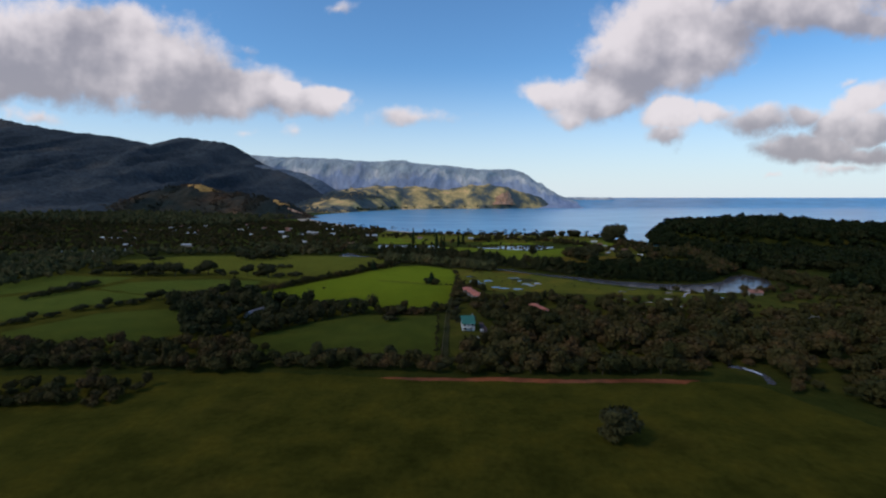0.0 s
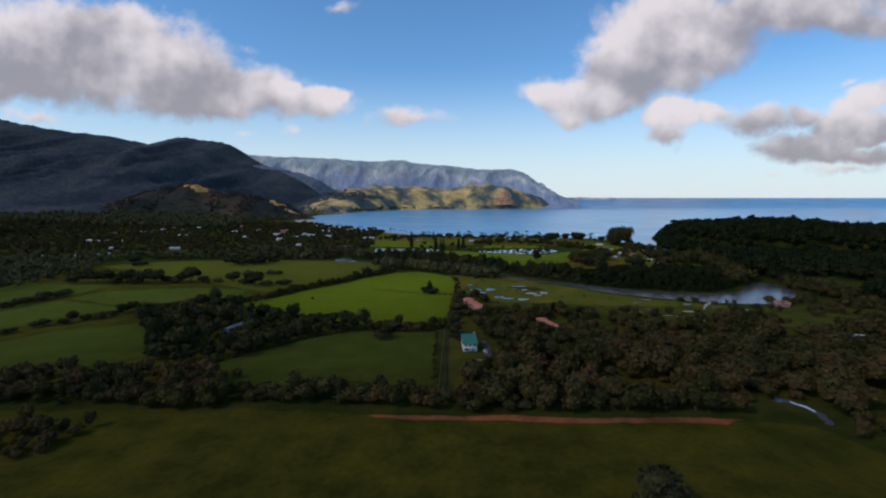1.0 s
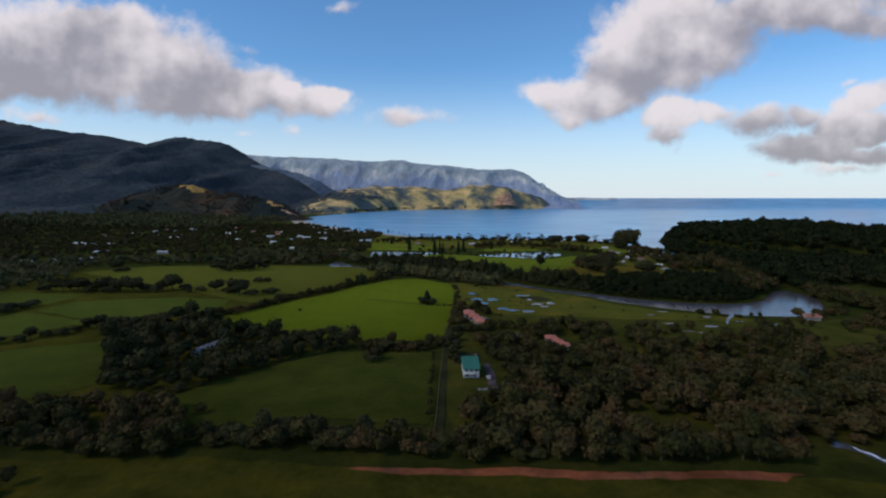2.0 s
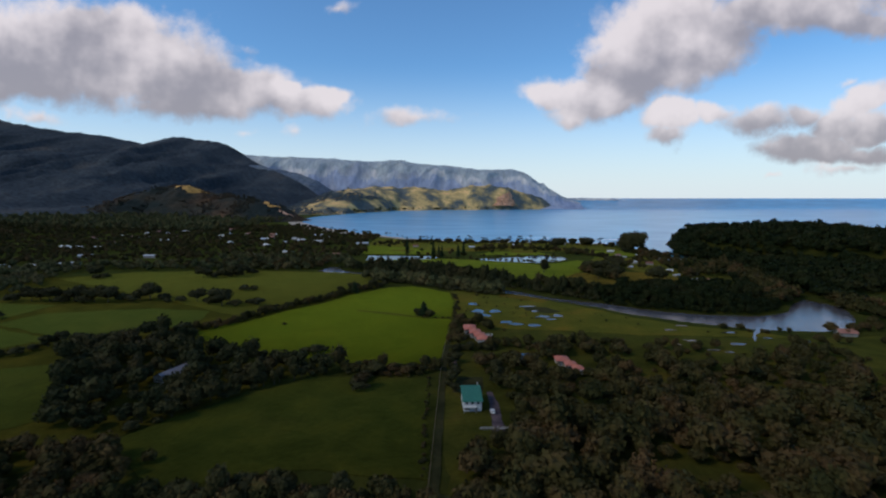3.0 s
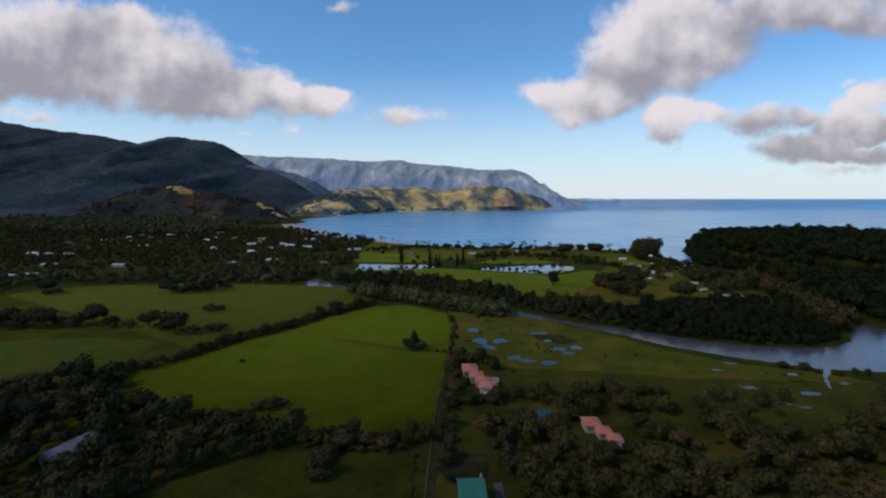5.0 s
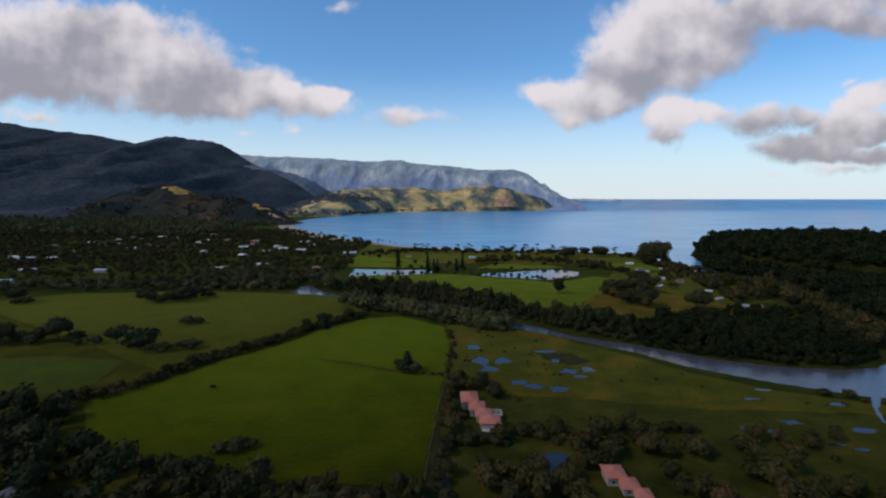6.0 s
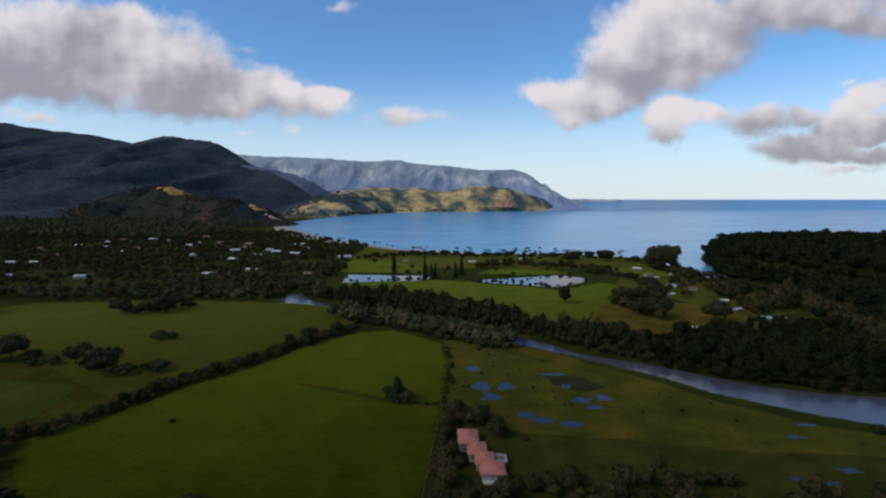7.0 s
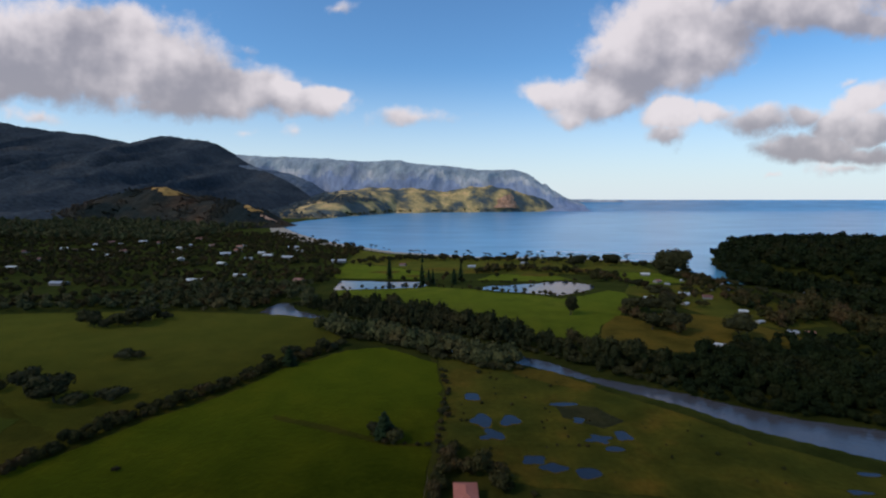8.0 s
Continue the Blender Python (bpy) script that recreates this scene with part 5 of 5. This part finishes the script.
r = np.random.default_rng(77)
X = u + r.uniform(-6, 6, u.size)
woods("shore_woods", "dark trees along the far shore", X, lerp(X, SHORE) + r.uniform(2, 26, u.size), r.uniform(1.4, 2.4, u.size) * lerp(X, [(-560, 1.2), (300, 1.0), (900, 0.5)]), M_WOODS, 78)
thicket([(186, 742), (194, 708), (202, 668)], 6, 4, 0.8, 1.3, 79, "dark trees in a row across the dry grass")
THICKET = [(-232, 420), (-215, 430), (-206, 456), (-178, 452), (-153, 422), (-133, 404), (-112, 398), (-85, 394), (-62, 386), (-48, 376), (-56, 368), (-76, 369), (-89, 350), (-103, 332), (-118, 312), (-140, 300), (-165, 304), (-175, 325), (-213, 378), (-228, 400)]
X, Y, r = scatter((-260, 295, -30, 460), 7.4, 43, lambda X, Y: (signed(THICKET, X, Y) < -1) & (((X + 141) / 0.95) ** 2 + ((Y - 358) / 2.3) ** 2 > 64) & (wobble(X, Y, 45, 4) > -0.75))
woods("thicket", "broad dark thicket between the pastures", X, Y, 0.6 + 0.85 * r.random(X.size) ** 1.6, M_BELT, 44)
outline_sheet("stream", [(150, 252), (153, 255.5), (158, 253), (162, 246), (163.4, 239), (161.5, 231), (158, 226), (156.4, 227), (158.6, 233), (159.8, 239), (157.6, 245), (154, 250)], 0.12, M_RIVER, 0, "small pale stream bend at the wood's edge", "stream", 2, 0.5, 45)
outline_sheet("surf", [(157.4, 251), (160.4, 247), (161.6, 241), (160.8, 240), (159.4, 245), (156.6, 250)], 0.2, M_FOAM, 0, "white broken water in the stream", "surf", 1.5, 0.45, 46)
thicket([(126, 243), (138, 250), (150, 255), (168, 254)], 6, 3, 0.4, 0.75, 84, "dark bushes round the stream")
thicket([(172, 250), (176, 236), (170, 220), (160, 214)], 6, 4, 0.4, 0.8, 85, "dark bushes round the stream")


# ---------------------------------------------------------------- houses
def box(bm, x0, y0, z0, x1, y1, z1):
    v = [bm.verts.new(p) for p in ((x0, y0, z0), (x1, y0, z0), (x1, y1, z0), (x0, y1, z0), (x0, y0, z1), (x1, y0, z1), (x1, y1, z1), (x0, y1, z1))]
    for f in ((0, 3, 2, 1), (4, 5, 6, 7), (0, 1, 5, 4), (1, 2, 6, 5), (2, 3, 7, 6), (3, 0, 4, 7)):
        bm.faces.new([v[i] for i in f])


def window(parent, x, y, z, w, h, axis="y", sign=-1):
    """Framed window on a wall; axis is the way that it faces."""
    bm = bmesh.new()
    t = 0.09
    for a, b, c, d in ((-w / 2 - t, -t, w / 2 + t, 0), (-w / 2 - t, h, w / 2 + t, h + t), (-w / 2 - t, 0, -w / 2, h), (w / 2, 0, w / 2 + t, h), (-0.03, 0, 0.03, h)):
        box(bm, a, -0.05, b, c, 0.06, d)
    turn = {("y", -1): 0, ("y", 1): 180, ("x", 1): 90, ("x", -1): -90}[(axis, sign)]
    f = part("window", bm, M_WHITE, parent)
    f.matrix_basis = pose(x, y, z, 0, 0, turn)
    bm = bmesh.new()
    box(bm, -w / 2, -0.02, 0, w / 2, 0.05, h)
    part("pane", bm, M_PANE, f)
    return f


def gable(parent, w, d, wall_h, rise, wall_mat, roof_mat, over=0.6, at=(0, 0), base=0.0, seams=False, roof_label=""):
    """Walls with gable ends and a pitched roof with its ridge along y."""
    ox, oy = at
    bm = bmesh.new()
    P = [(-w / 2, 0), (w / 2, 0), (w / 2, wall_h), (0, wall_h + rise), (-w / 2, wall_h)]
    front, rear = ([bm.verts.new((ox + x, oy + s * d / 2, base + z)) for x, z in P] for s in (-1, 1))
    bm.faces.new(front)
    bm.faces.new(rear[::-1])
    for i in range(5):
        bm.faces.new((front[i], rear[i], rear[(i + 1) % 5], front[(i + 1) % 5]))
    bmesh.ops.recalc_face_normals(bm, faces=bm.faces)
    part("wall", bm, wall_mat, parent)
    slope = rise / (w / 2)
    for s in (-1, 1):
        bm = bmesh.new()
        e, t = w / 2 + over, 0.16
        z_e, z_r = base + wall_h - over * slope, base + wall_h + rise
        Q = [(0, z_r + 0.04), (s * e, z_e + 0.04), (s * e, z_e + 0.04 + t), (0, z_r + 0.04 + t)]
        a, b = ([bm.verts.new((ox + x, oy + k * (d / 2 + over), z)) for x, z in Q] for k in (-1, 1))
        bm.faces.new(a)
        bm.faces.new(b[::-1])
        for i in range(4):
            bm.faces.new((a[i], b[i], b[(i + 1) % 4], a[(i + 1) % 4]))
        if seams:
            n = int((d + 2 * over) / 0.9)
            ys = [oy - d / 2 - over + k * (d + 2 * over - 0.06) / n for k in range(n + 1)]
        bmesh.ops.recalc_face_normals(bm, faces=bm.faces)
        roof = part("roof", bm, roof_mat, parent, roof_label)
        if seams:
            bm = bmesh.new()
            c = [bm.verts.new((ox + x, yy, z + dz)) for yy in (0, 0.06) for x, z in ((0, z_r + 0.04 + t), (s * e, z_e + 0.04 + t)) for dz in (0, 0.06)]
            for f in ((0, 2, 3, 1), (4, 5, 7, 6), (1, 3, 7, 5), (2, 6, 7, 3)):
                bm.faces.new([c[i] for i in f])
            bmesh.ops.recalc_face_normals(bm, faces=bm.faces)
            rib = part("seam", bm, roof_mat, roof)
            rib.location.y = ys[0]
            for y in ys[1:]:
                put("seam", rib.data, roof_mat, roof).location.y = y


def slab(bm, top, t=0.16):
    """A roof plane of even thickness from its upper corners."""
    a = [bm.verts.new(p) for p in top]
    b = [bm.verts.new((p[0], p[1], p[2] - t)) for p in top]
    bm.faces.new(a)
    bm.faces.new(b[::-1])
    for k in range(len(a)):
        bm.faces.new((a[k], b[k], b[(k + 1) % len(a)], a[(k + 1) % len(a)]))


def hip(parent, w, d, h, rise, wall_mat, roof_mat, over, at):
    """Box walls under a hipped roof, with a ridge cap."""
    ox, oy = at
    bm = bmesh.new()
    box(bm, ox - w / 2, oy - d / 2, 0, ox + w / 2, oy + d / 2, h)
    part("wall", bm, wall_mat, parent)
    X, Y, e = w / 2 + over, d / 2 + over, h + 0.12
    r = max(0.15, abs(d - w) / 2)
    A, B = ((ox, oy - r, h + rise), (ox, oy + r, h + rise)) if d >= w else ((ox - r, oy, h + rise), (ox + r, oy, h + rise))
    c = [(ox - X, oy - Y, e), (ox + X, oy - Y, e), (ox + X, oy + Y, e), (ox - X, oy + Y, e)]
    planes = [[c[0], c[1], A], [c[1], c[2], B, A], [c[2], c[3], B], [c[3], c[0], A, B]] if d >= w else [[c[0], c[1], B, A], [c[1], c[2], B], [c[2], c[3], A, B], [c[3], c[0], A]]
    for p in planes:
        bm = bmesh.new()
        slab(bm, p)
        bmesh.ops.recalc_face_normals(bm, faces=bm.faces)
        part("roof", bm, roof_mat, parent)
    bm = bmesh.new()
    va, vb = Vector(A), Vector(B)
    side = (vb - va).cross(Vector((0, 0, 1))).normalized() * 0.2
    slab(bm, [va - side + Vector((0, 0, 0.09)), va + side + Vector((0, 0, 0.09)), vb + side + Vector((0, 0, 0.09)), vb - side + Vector((0, 0, 0.09))], 0.14)
    bmesh.ops.recalc_face_normals(bm, faces=bm.faces)
    part("ridge_cap", bm, roof_mat, parent)


# green-roofed house: one long roof plane falls to the front, a short one to the back
gh = thing("house", "two-storey white house with a green metal roof", "house", pose(17, 331, 0.05, 0, 0, 2), "houses")
bm = bmesh.new()
P = [(-7.5, 0), (7.5, 0), (7.5, 6.0), (4.5, 7.5), (-7.5, 4.9)]
left, right = ([bm.verts.new((x, y, z)) for y, z in P] for x in (-4.1, 4.1))
bm.faces.new(left)
bm.faces.new(right[::-1])
for i in range(5):
    bm.faces.new((left[i], right[i], right[(i + 1) % 5], left[(i + 1) % 5]))
bmesh.ops.recalc_face_normals(bm, faces=bm.faces)
part("wall", bm, M_WHITE, gh)
for y0, z0, y1, z1 in ((-8.3, 4.95, 4.5, 7.72), (8.3, 5.82, 4.5, 7.72)):
    bm = bmesh.new()
    slab(bm, [(-4.7, y0, z0), (4.7, y0, z0), (4.7, y1, z1), (-4.7, y1, z1)])
    bmesh.ops.recalc_face_normals(bm, faces=bm.faces)
    roof = part("roof", bm, M_GREEN_ROOF, gh)
    bm = bmesh.new()
    slab(bm, [(0, y0, z0 + 0.06), (0.05, y0, z0 + 0.06), (0.05, y1, z1 + 0.06), (0, y1, z1 + 0.06)], 0.06)
    bmesh.ops.recalc_face_normals(bm, faces=bm.faces)
    rib = part("seam", bm, M_GREEN_ROOF, roof)
    rib.location.x = -4.66
    for k in range(1, 17):
        put("seam", rib.data, M_GREEN_ROOF, roof).location.x = -4.66 + k * 0.58
bm = bmesh.new()
box(bm, 3.2, 5.6, 6.6, 3.9, 6.3, 8.5)
part("chimney", bm, M_WALL, gh)
for x in (-2.6, 0, 2.6):
    window(gh, x, -7.5, 3.4, 1.2, 1.1)
window(gh, -2.4, -7.5, 0.8, 2.2, 1.4)
for y in (-4, 0, 4):
    window(gh, 4.1, y, 3.0, 1.1, 1.1, "x", 1), window(gh, -4.1, y, 3.0, 1.1, 1.1, "x", -1)
bm = bmesh.new()
box(bm, 1.2, -7.62, 0.0, 2.2, -7.46, 2.1)
part("door", bm, M_TIMBER, gh, "dark timber door")
bm = bmesh.new()
box(bm, -4.1, -9.6, 2.55, 1.6, -7.5, 2.75)
part("balcony", bm, M_WHITE, gh)
bm = bmesh.new()
box(bm, -4.1, -9.6, 3.6, 1.6, -9.5, 3.7)
railing = part("railing", bm, M_WHITE, gh)
bm = bmesh.new()
box(bm, 0, -9.58, 2.75, 0.08, -9.52, 3.6)
baluster = part("baluster", bm, M_WHITE, railing)
baluster.location.x = -4.1
for k in range(1, 9):
    put("baluster", baluster.data, M_WHITE, railing).location.x = -4.1 + k * 0.7
for x in (-4.0, 1.4):
    bm = bmesh.new()
    box(bm, x, -9.55, 0, x + 0.15, -9.4, 2.55)
    part("post", bm, M_WHITE, gh)


# pink-roofed villas of stepped wings
def villa(name_label, m, wings, deck):
    v = thing("villa", name_label, "house", m, "houses")
    for x, y, w, d, h in wings:
        hip(v, w, d, h * 0.72, 1.7, M_WALL, M_PINK_ROOF, 0.8, (x, y))
        window(v, x - w * 0.2, y - d / 2, 1.0, 1.2, 1.2)
        window(v, x + w * 0.2, y - d / 2, 1.0, 1.2, 1.2)
    x, y, w, d, h = wings[0]
    bm = bmesh.new()
    box(bm, x - w / 2 + 0.3, y - d / 2 - 2.2, 0, x + w / 2 - 0.3, y - d / 2, 0.5)
    part("terrace", bm, M_WHITE, v, "white terrace edge")
    bm = bmesh.new()
    box(bm, x - w / 2 + 0.3, y - d / 2 - 2.2, 2.5, x + w / 2 - 0.3, y - d / 2 - 2.05, 2.75)
    pergola = part("pergola", bm, M_WHITE, v, "white terrace pergola")
    for k in range(5):
        px = x - w / 2 + 0.35 + k * (w - 0.85) / 4
        bm = bmesh.new()
        box(bm, px, y - d / 2 - 2.2, 0.5, px + 0.15, y - d / 2 - 2.05, 2.5)
        part("post", bm, M_WHITE, pergola)
    if deck:
        tx, ty = wings[1][0] + wings[1][2] / 2 + 0.9, wings[1][1] + 1.0
        bm = bmesh.new()
        box(bm, tx, ty - 2.6, 0, tx + 4.6, ty + 2.6, 2.3)
        part("deck", bm, M_TIMBER, v, "dark timber deck")
        railing = None
        for x0, y0, x1, y1 in ((0, -2.6, 4.6, -2.45), (0, 2.45, 4.6, 2.6), (4.45, -2.45, 4.6, 2.45)):
            for z0, z1 in ((3.0, 3.14), (2.3, 2.5)):
                bm = bmesh.new()
                box(bm, tx + x0, ty + y0, z0, tx + x1, ty + y1, z1)
                if railing is None:
                    railing = part("railing", bm, M_WHITE, v, "white deck railing")
                else:
                    part("rail", bm, M_WHITE, railing)
        for px, py in ((4.45, -2.6), (4.45, 2.45), (2.3, -2.6), (2.3, 2.45), (4.45, 0)):
            bm = bmesh.new()
            box(bm, tx + px, ty + py, 2.5, tx + px + 0.15, ty + py + 0.15, 3.0)
            part("post", bm, M_WHITE, railing)
    bm = bmesh.new()
    box(bm, x - 0.5, y - d / 2 - 0.06, 0.02, x + 0.5, y - d / 2 + 0.05, 2.1)
    part("door", bm, M_TIMBER, v, "dark timber door")
    return v


villa("long pink-roofed villa with stepped wings", pose(27, 444, 0.2), [(4.2, -13, 8.4, 8, 4.2), (1.8, -6, 6.6, 8, 4.5), (-0.8, 1, 6.8, 9, 5.0), (-4.0, 10.5, 7.4, 12, 5.6)], True)
villa("pink-roofed villa with stepped wings among scrub", pose(75, 382, 0.2, 0, 0, -1) @ Matrix.Scale(0.92, 4), [(4.6, -7.5, 5.4, 6, 3.4), (1.4, -1.5, 6.0, 7, 4.1), (-2.2, 5.8, 7.2, 9, 4.9)], False)


# village houses
def cottage(label, w, d, h, rise, roof, seed):
    c = thing("house", label, "house", pose(0, -640, 0), "village houses")
    gable(c, w, d, h, rise, M_WALL, roof, 0.7)
    for x in (-w * 0.25, w * 0.25):
        window(c, x, -d / 2, 1.0, 1.4, 1.2)
    bm = bmesh.new()
    box(bm, -0.5, -d / 2 - 0.06, 0, 0.5, -d / 2 + 0.05, 2.1)
    part("door", bm, M_TIMBER, c)
    return c


COTTAGE = [cottage("white house with a pale metal roof", 10, 15, 3.2, 1.9, M_GREY_ROOF, 1), cottage("house with a brown-red roof among trees", 9, 13, 3.2, 2.4, M_RED_ROOF, 2),
           cottage("long building with a pale roof", 9, 20, 3.2, 1.6, M_GREY_ROOF, 4)]
rng = random.Random(11)


def settle(proto, x, y, turn, lift=0.0, s=0.85):
    m = pose(x, y, height(x, y) + lift, 0, 0, turn)
    ob = proto if proto.name not in used else copy_thing(proto, m)
    used.add(proto.name)
    ob.matrix_basis = m @ Matrix.Scale(s, 4)


for k, (x, y) in enumerate(VILLAGE):
    settle(COTTAGE[(2, 1, 0, 2, 2, 0)[k % 6]], x, y, rng.uniform(72, 108), 0.1, rng.uniform(0.85, 1.15))
for x, y in SPREAD:
    settle(COTTAGE[rng.choice([0, 1, 1, 1])], x, y, rng.uniform(30, 150), 0.1, 1.0)
SHEDS = [(352, 890), (345, 915), (360, 935), (338, 870), (366, 905), (350, 862), (330, 930), (356, 960), (300, 905), (372, 870)]
for k, (x, y) in enumerate(BEACHSIDE):
    settle(COTTAGE[(0, 1, 0, 0)[k % 4]], x, y, rng.uniform(50, 130), 0.15, 0.5 if y < 800 else 0.72)
for k, (x, y) in enumerate(SHEDS):
    settle(COTTAGE[(0, 2, 0)[k % 3]], x, y, rng.uniform(0, 180), 0.1, 0.42)
settle(cottage("long house with a dull mauve-grey roof in a thicket", 8, 19, 3.0, 2.0, M_DULL_ROOF, 5), -142, 367, -17, 0, 1.0), settle(COTTAGE[0], 268, 345, 70), settle(COTTAGE[1], 288, 448, 80), settle(COTTAGE[2], 394, 473, 80)


# ---------------------------------------------------------------- small things
# post and wire fence between lane and pasture
fence = thing("fence", "grey post and wire fence along the lane", "fence", pose(0, 0, 0))
post = bmesh.new()
box(post, -0.07, -0.07, -0.3, 0.07, 0.07, 1.35)
post_mesh = bpy.data.meshes.new("post")
post.to_mesh(post_mesh)
post.free()
lane_side = [(-1.6, 250), (1.0, 330), (3.4, 400), (8.8, 470)]
for k in range(56):
    y = 250 + k * 4
    x = float(np.interp(y, [p[1] for p in lane_side], [p[0] for p in lane_side]))
    put("post", post_mesh, M_TIMBER, fence).matrix_basis = pose(x, y, 0.25)
for z in (0.7, 1.05, 1.4):
    bm = bmesh.new()
    for (ax, ay), (bx, by) in zip(lane_side, lane_side[1:]):
        v = [bm.verts.new(p) for p in ((ax, ay, z + 0.0), (bx, by, z + 0.0), (bx, by, z + 0.04), (ax, ay, z + 0.04))]
        w = [bm.verts.new((p.co.x + 0.04, p.co.y, p.co.z)) for p in v]
        bm.faces.new(v), bm.faces.new(w[::-1])
        for i in range(4):
            bm.faces.new((v[i], w[i], w[(i + 1) % 4], v[(i + 1) % 4]))
    bmesh.ops.recalc_face_normals(bm, faces=bm.faces)
    part("wire", bm, M_TIMBER, fence)

# white garden fence in front of the green-roofed house
garden = thing("picket_fence", "low white picket fence before the house", "fence", pose(0, 0, 0.1))
for k in range(20):
    bm = bmesh.new()
    x = 19.5 + k * 0.62
    box(bm, x, 306.0, 0, x + 0.14, 306.1, 1.1)
    part("picket", bm, M_WHITE, garden)
for z in (0.35, 0.85):
    bm = bmesh.new()
    box(bm, 19.4, 306.1, z, 31.6, 306.2, z + 0.1)
    part("rail", bm, M_WHITE, garden)


# parked cars
def car(label, m, paint):
    c = thing("car", label, "car", m, "parked cars")
    bm = bmesh.new()
    side = [(-2.15, 0.35), (2.15, 0.35), (2.2, 0.75), (1.9, 0.95), (0.9, 1.0), (0.35, 1.45), (-1.3, 1.48), (-1.95, 1.0), (-2.2, 0.9)]
    l, r = ([bm.verts.new((x, y, z)) for y, z in side] for x in (-0.86, 0.86))
    bm.faces.new(l), bm.faces.new(r[::-1])
    for i in range(len(side)):
        bm.faces.new((l[i], r[i], r[(i + 1) % len(side)], l[(i + 1) % len(side)]))
    bmesh.ops.recalc_face_normals(bm, faces=bm.faces)
    bmesh.ops.bevel(bm, geom=list(bm.edges), offset=0.06, segments=2, affect="EDGES")
    part("body", bm, paint, c)
    for name, pts in (("windscreen", [(-0.74, 0.88, 1.03), (0.74, 0.88, 1.03), (0.68, 0.42, 1.42), (-0.68, 0.42, 1.42)]), ("rear_window", [(-0.7, -1.88, 1.05), (0.7, -1.88, 1.05), (0.66, -1.36, 1.45), (-0.66, -1.36, 1.45)])):
        bm = bmesh.new()
        slab(bm, [(x, y + (0.05 if name == "windscreen" else -0.05), z + 0.03) for x, y, z in pts], 0.03)
        bmesh.ops.recalc_face_normals(bm, faces=bm.faces)
        part(name, bm, M_PANE, c)
    for x in (-0.84, 0.84):
        for y in (-1.35, 1.35):
            bm = bmesh.new()
            bmesh.ops.create_cone(bm, cap_ends=True, segments=16, radius1=0.34, radius2=0.34, depth=0.22, matrix=pose(x, y, 0.34, 0, 90, 0))
            w = part("wheel", bm, M_TYRE, c)
            bm = bmesh.new()
            bmesh.ops.create_cone(bm, cap_ends=True, segments=12, radius1=0.2, radius2=0.17, depth=0.26, matrix=pose(x, y, 0.34, 0, 90, 0))
            part("rim", bm, M_GREY_ROOF, w)
    return c


M_TYRE = material("tyre_rubber", [(0.3, (0.012, 0.012, 0.012)), (0.7, (0.02, 0.02, 0.02))], SOFT, 1, 6, 0.9, 0.1)
car("white car parked on the gravel driveway", pose(26.2, 322, 0.19, 0, 0, 4), M_WHITE)
